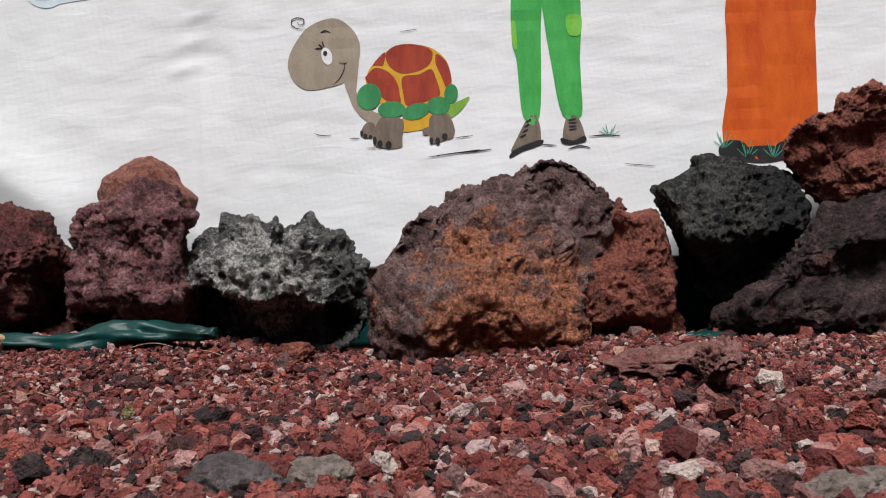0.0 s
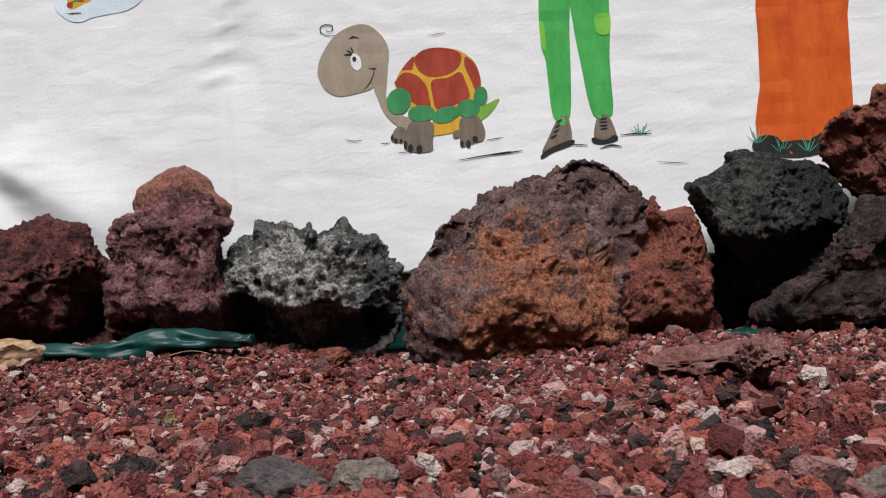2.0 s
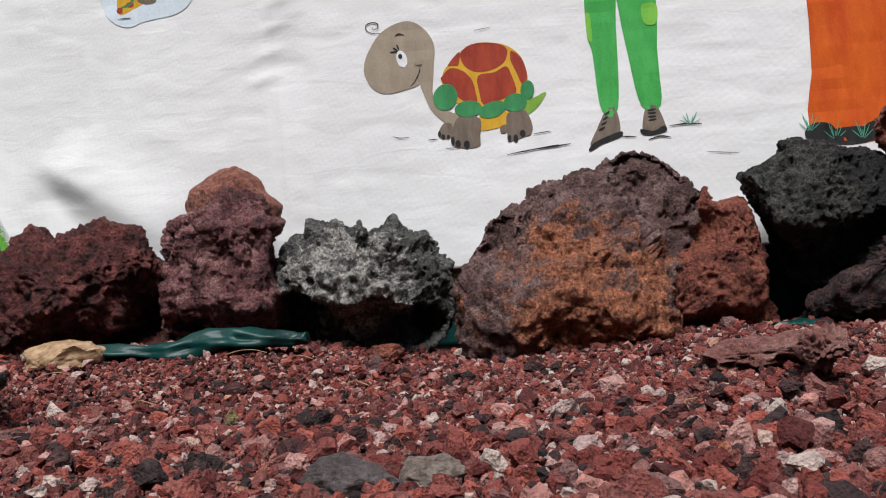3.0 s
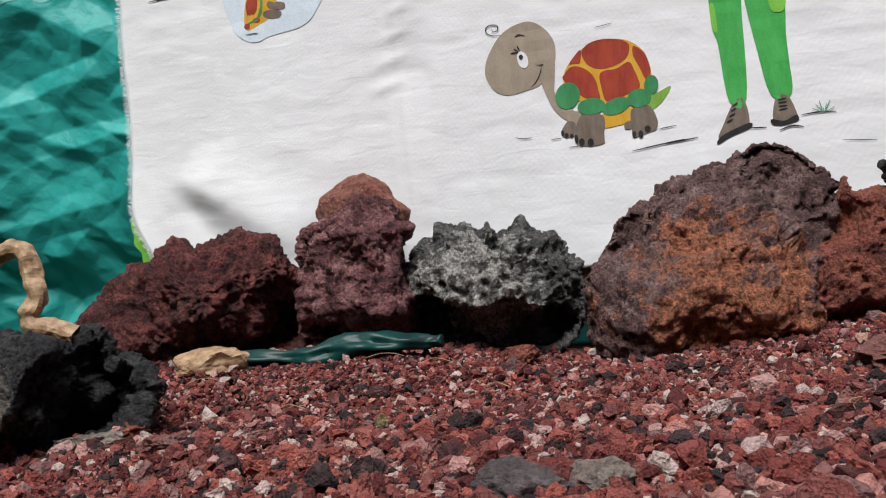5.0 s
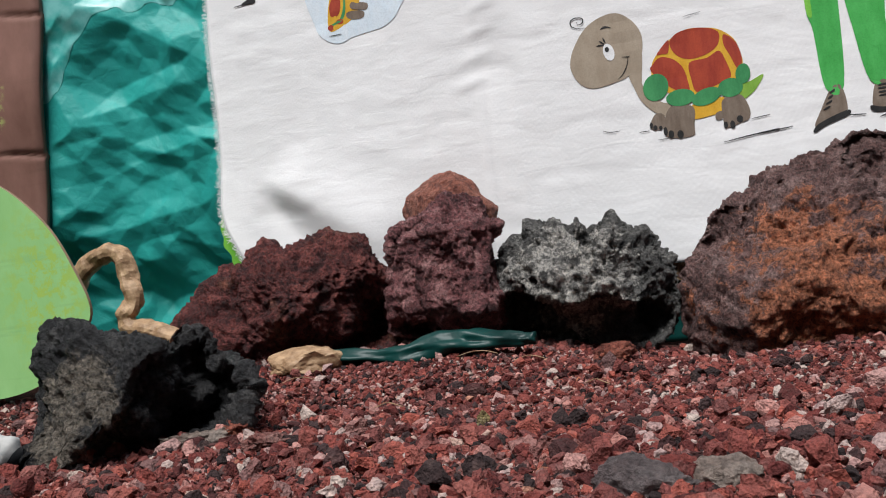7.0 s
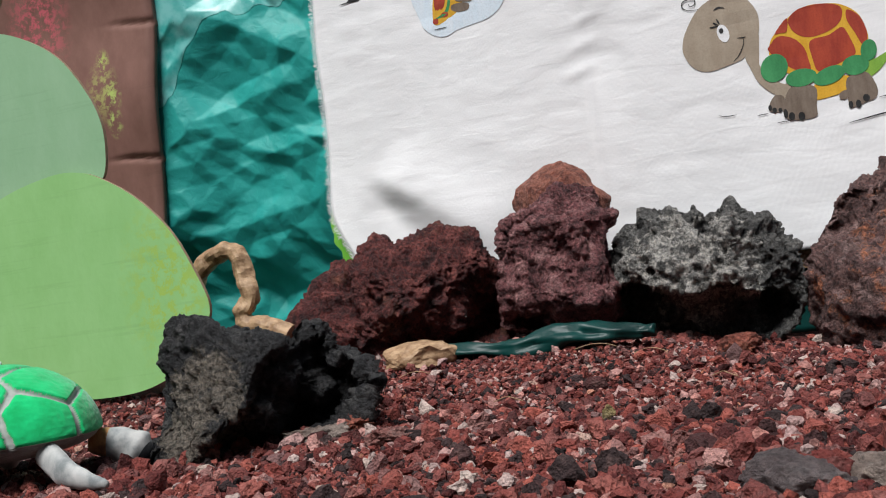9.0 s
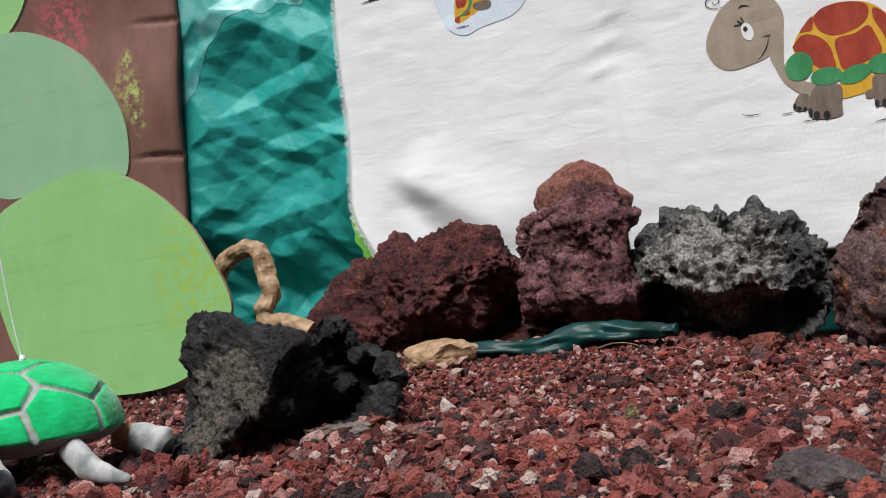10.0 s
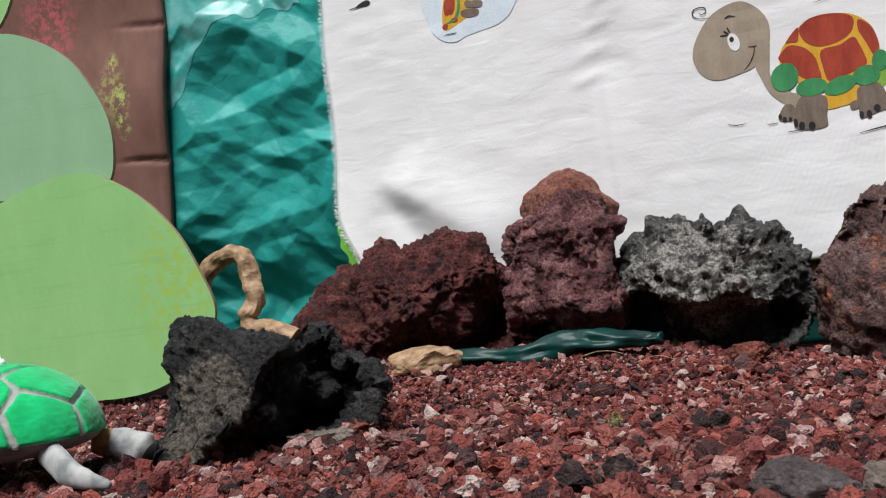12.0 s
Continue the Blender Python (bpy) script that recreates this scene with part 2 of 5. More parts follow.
P_UMBER = paint_mat("paint_umber", (0.155, 0.115, 0.085), (0.23, 0.18, 0.14), 110)
P_JADE = paint_mat("paint_jade", (0.045, 0.36, 0.065), (0.075, 0.45, 0.10))
P_LIME = paint_mat("paint_lime", (0.16, 0.50, 0.05), (0.22, 0.56, 0.07))
P_GRASS = paint_mat("paint_grass", (0.05, 0.30, 0.18), (0.10, 0.38, 0.25))
P_ORANGE = paint_mat("paint_orange", (0.56, 0.070, 0.005), (0.70, 0.125, 0.008), 34)
P_BLUE = paint_mat("paint_blue", (0.68, 0.79, 0.87), (0.76, 0.83, 0.88))


# ---- mesh helpers ----
def mesh_object(name, verts, faces, mats, parent=None, smooth=True, slots=None):
    me = bpy.data.meshes.new(name)
    me.from_pydata([tuple(map(float, p)) for p in verts], [], faces)
    for mt in mats if isinstance(mats, (list, tuple)) else [mats]:
        me.materials.append(mt)
    if slots is not None:
        me.polygons.foreach_set("material_index", np.asarray(slots, np.int32))
    me.polygons.foreach_set("use_smooth", np.full(len(me.polygons), smooth))
    me.update()
    ob = new(name, me)
    if parent:
        ob.parent = parent
    return ob


def part(name, bm, mat, parent=None, label="", smooth=False):
    me = bpy.data.meshes.new(name)
    bmesh.ops.recalc_face_normals(bm, faces=bm.faces)
    bm.to_mesh(me)
    bm.free()
    for mt in mat if isinstance(mat, (list, tuple)) else [mat]:
        me.materials.append(mt)
    me.polygons.foreach_set("use_smooth", np.full(len(me.polygons), smooth))
    ob = new(name, me)
    if parent:
        ob.parent = parent
    return tagged(ob, label)


ICO = {}


def ico(level):
    if level not in ICO:
        bm = bmesh.new()
        bmesh.ops.create_icosphere(bm, subdivisions=level, radius=1.0)
        ICO[level] = (np.array([q.co[:] for q in bm.verts]), np.array([[q.index for q in f.verts] for f in bm.faces]))
        bm.free()
    return ICO[level]


def hash3(i, seed):
    h = (i[..., 0] * 374761393 + i[..., 1] * 668265263 + i[..., 2] * 2147483647 + seed * 144665) & 0xFFFFFFFF
    h = ((h ^ (h >> 13)) * 1274126177) & 0xFFFFFFFF
    h = ((h ^ (h >> 15)) * 2246822519) & 0xFFFFFFFF
    return ((h ^ (h >> 16)) & 0xFFFFFF) / 0xFFFFFF


def vnoise(p, seed=0):
    """Value noise in -1..1."""
    i = np.floor(p).astype(np.int64)
    f = p - i
    f = f * f * f * (f * (f * 6 - 15) + 10)
    out = 0
    for a in (0, 1):
        for c in (0, 1):
            for d in (0, 1):
                w = (f[:, 0] if a else 1 - f[:, 0]) * (f[:, 1] if c else 1 - f[:, 1]) * (f[:, 2] if d else 1 - f[:, 2])
                out = out + w * hash3(i + np.array([a, c, d]), seed)
    return out * 2 - 1


def fbm(p, octaves=4, seed=0, gain=0.5):
    out, amp = 0, 1.0
    for k in range(octaves):
        out = out + amp * vnoise(p * 2.03**k + 17.3 * k, seed + k)
        amp *= gain
    return out


def ridged(p, octaves=3, seed=0, gain=0.55):
    out, amp = 0, 1.0
    for k in range(octaves):
        out = out + amp * (1 - 2 * np.abs(vnoise(p * 2.1**k + 9.1 * k, seed + k)))
        amp *= gain
    return out


def cells(p, seed=0):
    """Distance to the nearest of scattered points, one in each unit cell."""
    i = np.floor(p).astype(np.int64)
    best = np.full(len(p), 9.0)
    for a in (-1, 0, 1):
        for c in (-1, 0, 1):
            for d in (-1, 0, 1):
                j = i + np.array([a, c, d])
                q = j + np.stack([hash3(j, seed + s) for s in (1, 2, 3)], -1)
                best = np.minimum(best, np.linalg.norm(p - q, axis=1))
    return best


def spline(pts, closed=True, step=5):
    q = np.array(pts, float)
    m_, out = len(q), []
    for i in range(m_ if closed else m_ - 1):
        p0, p1, p2, p3 = (q[(i + d) % m_] if closed else q[min(max(i + d, 0), m_ - 1)] for d in (-1, 0, 1, 2))
        for t in np.arange(step) / step:
            out.append(0.5 * (2 * p1 + (p2 - p0) * t + (2 * p0 - 5 * p1 + 4 * p2 - p3) * t * t + (3 * p1 - p0 - 3 * p2 + p3) * t**3))
    if not closed:
        out.append(q[-1])
    return np.array(out)


def smooth(a, b, x):
    t = np.clip((x - a) / (b - a), 0, 1)
    return t * t * (3 - 2 * t)


def ground_z(x, y):
    """The gravel is heaped up towards the stones on the far side."""
    x, y = np.asarray(x, float), np.asarray(y, float)
    z = 0.038 * (1 - smooth(-0.40, -0.05, x)) * smooth(0.86, 1.12, y) + 0.012 * smooth(0.95, 1.15, y) * smooth(-0.1, 0.2, x)
    p = np.stack([x * 5, y * 5, 0 * x], -1).reshape(-1, 3)
    return z + 0.004 * vnoise(p, 5).reshape(x.shape)


# ---- ground ----
def ground_sheet():
    xs = np.concatenate([[-400, -40, -6], np.linspace(-1.9, 1.3, 129), [6, 40, 400]])
    ys = np.concatenate([[-400, -40, -4], np.linspace(-0.6, 2.2, 113), [6, 40, 400]])
    gx, gy = np.meshgrid(xs, ys)
    gz = ground_z(gx, gy) - 0.006
    near = (np.abs(gx) < 3) & (np.abs(gy) < 3)
    gz = np.where(near, gz, -0.006)
    verts = np.stack([gx, gy, gz], -1).reshape(-1, 3)
    w = len(xs)
    faces = [(r * w + k, r * w + k + 1, (r + 1) * w + k + 1, (r + 1) * w + k) for r in range(len(ys) - 1) for k in range(w - 1)]
    return tagged(mesh_object("ground", verts, faces, GRIT), "dark reddish volcanic grit under loose lava gravel", "ground", kind="structure")


ground = ground_sheet()


# ---- wall that closes the place behind the hangings ----
def box_mesh(bm, x0, x1, y0, y1, z0, z1):
    r = bmesh.ops.create_cube(bm, size=1.0)
    for q in r["verts"]:
        q.co = Vector(((x0 + x1) / 2 + q.co.x * (x1 - x0), (y0 + y1) / 2 + q.co.y * (y1 - y0), (z0 + z1) / 2 + q.co.z * (z1 - z0)))


m, n, l, b = material("plaster", 0.9)
v = coords(n)
l.new(ramp(n, l, noise_tex(n, l, v, 12, 6, 0.6), [(0.3, (0.16, 0.14, 0.12)), (0.7, (0.24, 0.22, 0.20))]), b.inputs["Base Color"])
bump(n, l, b, noise_tex(n, l, v, 80), 0.4, 0.004)
PLASTER = m
bm = bmesh.new()
box_mesh(bm, -4, 3, 1.75, 1.9, -0.05, 1.6)
tagged(part("added_wall_north", bm, PLASTER), "plain dull plaster wall behind the hangings", "wall", kind="structure")
# unseen walls added round the other sides: they cut low sky light
for side, (x0, x1, y0, y1) in {"south": (-4, 3, -2.75, -2.6), "west": (-4.15, -4, -2.75, 1.9), "east": (3, 3.15, -2.75, 1.9)}.items():
    bm = bmesh.new()
    box_mesh(bm, x0, x1, y0, y1, -0.05, 2.2)
    tagged(part("added_wall_" + side, bm, PLASTER), "unseen plaster wall added to block low sky light", "wall", kind="structure")


# ---- lava stones ----
def surface_normals(p, faces):
    fn = np.cross(p[faces[:, 1]] - p[faces[:, 0]], p[faces[:, 2]] - p[faces[:, 0]])
    out = np.zeros_like(p)
    for k in range(3):
        for axis in range(3):
            out[:, axis] += np.bincount(faces[:, k], fn[:, axis], len(p))
    return out / (np.linalg.norm(out, axis=1)[:, None] + 1e-12)


def rock(outline, y, deep, mat, label, level=7, lean=0.0, boxy=2.6, ledges=(), dents=(), rough=0.008, scale=16.0, knobs=0.004, pit=0.004, spike=0.0, chop=5, seed=1, face=0.0, sink=0.0):
    """One solid stone. outline: its profile in x and z; deep: half its depth; ledges (x, z, angle, depth, width): the face falls back past
    a line; dents (x, z, radius, depth): hollows in the face; face: how far it
    is skewed sideways with depth; sink: how much longer its buried lower half is. Then it is chipped by planes, roughened, knobbed and pitted."""
    rng = np.random.default_rng(seed)
    dirs, faces = ico(level)
    q = spline(outline, True, 4)
    cx, cz = (q.min(0) + q.max(0)) / 2
    ang = np.arctan2(q[:, 1] - cz, q[:, 0] - cx)
    order = np.argsort(ang)
    s = np.hypot(dirs[:, 0], dirs[:, 2])
    theta = np.arctan2(dirs[:, 2], dirs[:, 0])
    rim = np.interp(theta, ang[order], np.hypot(q[:, 0] - cx, q[:, 1] - cz)[order], period=2 * np.pi)
    norm = (s**boxy + np.abs(dirs[:, 1]) ** boxy) ** (-1 / boxy)
    x = rim * norm * dirs[:, 0]
    z = rim * norm * dirs[:, 2]
    z = np.where(z < 0, z * (1 + sink), z)
    p = np.stack([x, deep * norm * dirs[:, 1] + lean * z, z], -1)
    k = seed * 13.7
    for _ in range(chop):
        nrm = rng.normal(size=3) * (1, 0.6, 1)
        nrm[1] = -abs(nrm[1]) - 0.7
        nrm /= np.linalg.norm(nrm)
        reach = (p @ nrm).max() * rng.uniform(0.72, 0.92)
        p -= 0.9 * np.maximum(p @ nrm - reach, 0)[:, None] * nrm
    p += (cx, y, cz)
    front = smooth(0.15, -0.35, dirs[:, 1])
    for lx, lz, turn, depth, width in ledges:
        t = radians(turn)
        away = (p[:, 0] - lx) * math.cos(t) + (p[:, 2] - lz) * math.sin(t) + 0.010 * vnoise(p * 30 + k, seed + 2)
        p[:, 1] += depth * front * smooth(0, width, away)
    for dx, dz, radius, depth in dents:
        p[:, 1] += depth * front * np.exp(-(((p[:, 0] - dx) ** 2 + (p[:, 2] - dz) ** 2) / radius**2) * (1 + 0.5 * vnoise(p * 40, seed)))
    p[:, 0] += face * (p[:, 1] - y)
    nrm = surface_normals(p, faces)
    move = rough * fbm(p * scale + k, 5, seed, 0.58) + 0.30 * rough * ridged(p * scale * 2.3 + k, 4, seed, 0.55) - 0.32 * rough * ridged(p * scale * 3.9 + 2 * k, 4, seed + 15, 0.6)
    step = 3 * fbm(p * scale * 0.8 + 2 * k, 2, seed + 7)
    move += 0.5 * rough * (np.floor(step) + smooth(0.35, 0.65, step - np.floor(step))) / 2
    warp = p + 0.006 * np.stack([vnoise(p * 60 + k, seed + 21), vnoise(p * 60 + 31, seed + 22), vnoise(p * 60 + 77, seed + 23)], -1)
    move += knobs * (0.9 - 2 * cells(warp * 48 + k, seed + 4)) + 0.5 * knobs * (0.9 - 2 * cells(warp * 105 + k, seed + 5))
    if spike:
        up = np.clip(dirs[:, 2] + 0.45, 0, 1)
        move += spike * up * (1.2 * fbm(p * 30 + k, 3, seed + 3, 0.7) + np.maximum(0, 1.2 - 2.6 * cells(p * 40 + k, seed + 6)))
    move -= pit * (1 - smooth(0.2, 0.5, cells(p * 75 + k, seed)))
    move -= 0.6 * pit * (1 - smooth(0.15, 0.5, cells(p * 150 + k, seed + 9)))
    p = p + nrm * (move - move.mean() - 0.002)[:, None]
    p[:, 1] = np.minimum(p[:, 1], 1.368)
    foot = np.array([cx, y, p[:, 2].min()])
    ob = mesh_object("lava_rock", p - foot, faces.tolist(), mat)
    ob.location = foot
    return tagged(ob, label, "rock", group="lava stones")


rock([(-0.771, 0.091), (-0.735, 0.125), (-0.705, 0.155), (-0.66, 0.169), (-0.639, 0.192), (-0.613, 0.198), (-0.596, 0.19), (-0.571, 0.202), (-0.538, 0.205), (-0.504, 0.192), (-0.478, 0.167), (-0.453, 0.135), (-0.439, 0.097), (-0.436, 0.06), (-0.503, 0.048), (-0.56, 0.034), (-0.626, 0.031), (-0.701, 0.047), (-0.747, 0.067)], 1.24, 0.10, LAVA_MAROON, "long dark maroon lava rock with a rough knobbly skin",
     lean=0.25, ledges=((-0.535, 0.115, -60, 0.09, 0.10),), dents=((-0.485, 0.09, 0.035, 0.04), (-0.60, 0.06, 0.03, 0.02)), rough=0.010, scale=18, knobs=0.0035, pit=0.004, seed=2, face=-0.43, sink=0.15)
rock([(-0.449, 0.149), (-0.442, 0.185), (-0.423, 0.197), (-0.403, 0.204), (-0.375, 0.219), (-0.363, 0.228), (-0.337, 0.232), (-0.327, 0.22), (-0.316, 0.208), (-0.312, 0.195), (-0.299, 0.181), (-0.309, 0.153), (-0.306, 0.117), (-0.313, 0.069), (-0.343, 0.052), (-0.407, 0.058), (-0.454, 0.07), (-0.452, 0.113)], 1.23, 0.085, LAVA_PURPLE, "upright purplish lava rock with a jagged top",
     lean=0.1, boxy=3.6, ledges=((-0.392, 0.14, 180, 0.045, 0.015), (-0.36, 0.085, -80, 0.03, 0.03), (-0.345, 0.19, 100, 0.02, 0.01)), dents=((-0.33, 0.165, 0.018, 0.018), (-0.36, 0.14, 0.012, 0.01)), rough=0.010, scale=15, knobs=0.001, pit=0.0015, seed=3, face=-0.25, sink=0.2)
rock([(-0.445, 0.205), (-0.448, 0.221), (-0.44, 0.239), (-0.419, 0.255), (-0.386, 0.273), (-0.36, 0.263), (-0.341, 0.251), (-0.33, 0.23), (-0.31, 0.212), (-0.311, 0.198), (-0.325, 0.183), (-0.386, 0.178), (-0.432, 0.19)], 1.3, 0.055, LAVA_BRICK, "smooth rounded brick-red stone lying on a purplish rock",
     level=6, lean=0.2, boxy=2.3, rough=0.003, scale=14, knobs=0.0005, pit=0.0006, chop=3, seed=4, face=-0.25)
rock([(-0.31, 0.117), (-0.302, 0.144), (-0.291, 0.164), (-0.271, 0.164), (-0.264, 0.18), (-0.227, 0.179), (-0.21, 0.173), (-0.203, 0.181), (-0.194, 0.17), (-0.191, 0.156), (-0.182, 0.165), (-0.169, 0.164), (-0.157, 0.181), (-0.143, 0.163), (-0.128, 0.158), (-0.118, 0.16), (-0.115, 0.143), (-0.096, 0.116), (-0.09, 0.091), (-0.093, 0.052), (-0.099, 0.024), (-0.198, 0.011), (-0.295, 0.028), (-0.309, 0.074)], 1.24, 0.085, LAVA_PALE, "grey clinker rock with whitish crust and spiky top",
     lean=0.3, boxy=2.8, ledges=((-0.20, 0.082, -97, 0.075, 0.012), (-0.165, 0.12, 20, 0.035, 0.02)), dents=((-0.235, 0.155, 0.025, 0.02), (-0.195, 0.15, 0.012, 0.03), (-0.13, 0.10, 0.02, 0.015)), rough=0.006, scale=24, knobs=0.0022, pit=0.006, spike=0.0035, chop=2, seed=5, face=-0.10)
rock([(-0.078, 0.111), (-0.072, 0.135), (-0.054, 0.144), (-0.05, 0.16), (-0.02, 0.177), (0.012, 0.187), (0.022, 0.201), (0.056, 0.209), (0.085, 0.223), (0.122, 0.233), (0.14, 0.243), (0.168, 0.238), (0.191, 0.223), (0.208, 0.204), (0.222, 0.19), (0.222, 0.165), (0.215, 0.125), (0.187, 0.083), (0.171, 0.041), (0.138, 0.014), (0.091, -0.006), (0.012, -0.01), (-0.059, 0.007), (-0.077, 0.058)], 1.26, 0.10, LAVA_RUST, "large brown lava rock with a rusty orange face",
     lean=0.3, boxy=2.7, ledges=((0.128, 0.17, 18, 0.05, 0.012), (0.165, 0.150, -78, -0.045, 0.012), (0.05, 0.165, 120, 0.03, 0.02)), dents=((0.158, 0.195, 0.028, 0.03), (0.19, 0.13, 0.022, 0.03), (0.0, 0.14, 0.03, 0.012)), rough=0.010, scale=15, knobs=0.0012, pit=0.004, chop=7, seed=6, face=0.06, sink=0.4)
rock([(0.19, 0.098), (0.214, 0.14), (0.223, 0.165), (0.234, 0.188), (0.245, 0.175), (0.272, 0.178), (0.284, 0.172), (0.297, 0.13), (0.3, 0.079), (0.304, 0.036), (0.3, 0.003), (0.251, -0.002), (0.171, 0.003), (0.147, 0.016), (0.159, 0.055)], 1.27, 0.085, LAVA_RED, "blocky rust-red lava rock leaning against a larger one",
     lean=0.15, boxy=3.4, ledges=((0.25, 0.055, -70, 0.03, 0.03),), dents=((0.225, 0.135, 0.02, 0.03),), rough=0.006, scale=15, knobs=0.001, pit=0.003, chop=7, seed=7, face=0.2, sink=0.3)
rock([(0.276, 0.198), (0.286, 0.207), (0.325, 0.223), (0.337, 0.239), (0.376, 0.236), (0.419, 0.227), (0.451, 0.212), (0.471, 0.181), (0.475, 0.159), (0.455, 0.127), (0.429, 0.092), (0.39, 0.061), (0.326, 0.071), (0.306, 0.108), (0.287, 0.16)], 1.27, 0.085, LAVA_BLACK, "black porous lava rock with a greyish top",
     lean=0.35, boxy=2.5, ledges=((0.36, 0.15, -92, 0.05, 0.05),), rough=0.006, scale=18, knobs=0.001, pit=0.006, chop=4, seed=8, face=0.3)
rock([(0.322, 0.005), (0.352, 0.05), (0.413, 0.081), (0.441, 0.111), (0.463, 0.144), (0.498, 0.164), (0.561, 0.188), (0.627, 0.198), (0.68, 0.136), (0.688, -0.005), (0.504, -0.016), (0.364, -0.007)], 1.24, 0.10, LAVA_WINE, "dark wine-coloured lava rock sloping down to the gravel",
     lean=0.2, boxy=3.0, ledges=((0.50, 0.12, -75, 0.03, 0.03),), dents=((0.53, 0.08, 0.03, 0.02),), rough=0.010, scale=15, knobs=0.0015, pit=0.003, chop=7, seed=9, face=0.45, sink=0.2)
rock([(0.445, 0.228), (0.453, 0.265), (0.483, 0.284), (0.504, 0.292), (0.517, 0.31), (0.539, 0.32), (0.581, 0.32), (0.64, 0.309), (0.689, 0.26), (0.672, 0.203), (0.598, 0.187), (0.518, 0.174), (0.476, 0.183), (0.465, 0.209)], 1.27, 0.085, LAVA_RED, "reddish hollowed lava rock stacked on a darker one",
     dents=((0.525, 0.240, 0.05, 0.06), (0.60, 0.25, 0.05, 0.05)), boxy=3.0, rough=0.008, scale=16, knobs=0.0012, pit=0.004, chop=4, seed=10, face=0.45)
rock([(-0.662, 0.085), (-0.655, 0.117), (-0.64, 0.124), (-0.611, 0.126), (-0.596, 0.115), (-0.571, 0.108), (-0.539, 0.098), (-0.52, 0.092), (-0.504, 0.1), (-0.488, 0.097), (-0.482, 0.074), (-0.464, 0.07), (-0.446, 0.051), (-0.453, 0.04), (-0.465, 0.021), (-0.494, 0.011), (-0.564, -0.005), (-0.615, -0.021), (-0.678, -0.023), (-0.71, -0.013), (-0.707, 0.006), (-0.682, 0.016), (-0.669, 0.048)], 0.81, 0.09, LAVA_COAL, "black vesicular lava rock with a pale ridge on gravel",
     lean=0.35, boxy=3.0, ledges=((-0.572, 0.070, -48, 0.03, 0.010), (-0.575, 0.070, -50, 0.17, 0.13)), dents=((-0.66, 0.04, 0.02, 0.015),), rough=0.006, scale=20, knobs=0.001, pit=0.006, chop=3, seed=11, face=-0.6)


# ---- painted canvas ----
CANVAS_Y = 1.386


def canvas_y(x, z):
    """Where the hanging cloth lies: soft vertical waves, a pinch and a loose fold at its free lower corner."""
    x, z = np.asarray(x, float), np.asarray(z, float)
    flat = np.stack([x.ravel() * 6, z.ravel() * 2.2, 0 * x.ravel()], -1)
    y = CANVAS_Y + 0.004 * vnoise(flat, 21).reshape(x.shape)
    fine = np.stack([x.ravel() * 16, z.ravel() * 30, 0 * x.ravel()], -1)
    y = y + 0.0005 * ridged(fine, 2, 22).reshape(x.shape)
    y = y + 0.0012 * np.exp(-(((x + 0.333 + 0.02 * (z - 0.3)) / 0.006) ** 2))
    for k in range(4):
        y = y - 0.002 * np.exp(-(((x + 0.345 - 0.01 * k) / 0.022) ** 2) - ((z - 0.40 - 0.035 * k - 0.25 * (x + 0.34)) / 0.007) ** 2)
    y = y + 0.006 * np.exp(-(((x + 0.315) / 0.03) ** 2) - ((z - 0.42) / 0.06) ** 2)
    # fold running from the free edge down to the stones: it stands out above and drops back below
    v = (x + 0.674) * 0.82 - (z - 0.309) * 0.57
    u = (x + 0.674) * 0.57 + (z - 0.309) * 0.82
    along = smooth(-0.01, 0.05, v) * (1 - smooth(0.17, 0.26, v))
    wide = 0.035 + 0.30 * np.clip(v, 0, 0.3)
    lip = np.where(u > 0, np.exp(-(u / 0.05) ** 2), 1 - smooth(0, 1, -u / wide))
    y = y + along * (-0.011 * lip + 0.022 * np.where(u < 0, smooth(0, 1, -u / wide) * np.exp(np.minimum(u, 0) / 0.05), 0))
    y = y - 0.012 * smooth(-0.60, -0.75, x) * smooth(0.35, 0.15, z)
    return y


def canvas_edge(z):
    return -0.752 + 0.004 * np.sin(z * 19) + 0.034 * smooth(0.27, 0.16, z) + 0.012 * smooth(0.45, 0.62, z)


canvas = new("painted_canvas")
canvas.location = (0, CANVAS_Y, 0)
tagged(canvas, "off-white cotton canvas with painted shapes and frayed edge, hung up", "backdrop cloth")


def cloth_sheet():
    nx, nz = 320, 150
    zs = np.linspace(0.109, 0.95, nz)
    gz, gs = np.meshgrid(zs, np.linspace(0, 1, nx), indexing="ij")
    gx = canvas_edge(gz) * (1 - gs) + 0.95 * gs
    gy = canvas_y(gx, gz) - CANVAS_Y
    front = np.stack([gx, gy, gz], -1).reshape(-1, 3)
    back = front + (0, 0.0015, 0)
    k = nx * nz
    faces = []
    for r in range(nz - 1):
        for q in range(nx - 1):
            a = r * nx + q
            faces.append((a, a + 1, a + nx + 1, a + nx))
            faces.append((k + a, k + a + nx, k + a + nx + 1, k + a + 1))
    for r in range(nz - 1):
        a = r * nx
        faces.append((a, a + nx, k + a + nx, k + a))
    for q in range(nx - 1):
        faces.append((q, k + q, k + q + 1, q + 1))
    return mesh_object("cloth", np.concatenate([front, back]), faces, CANVAS, canvas)


cloth_sheet()


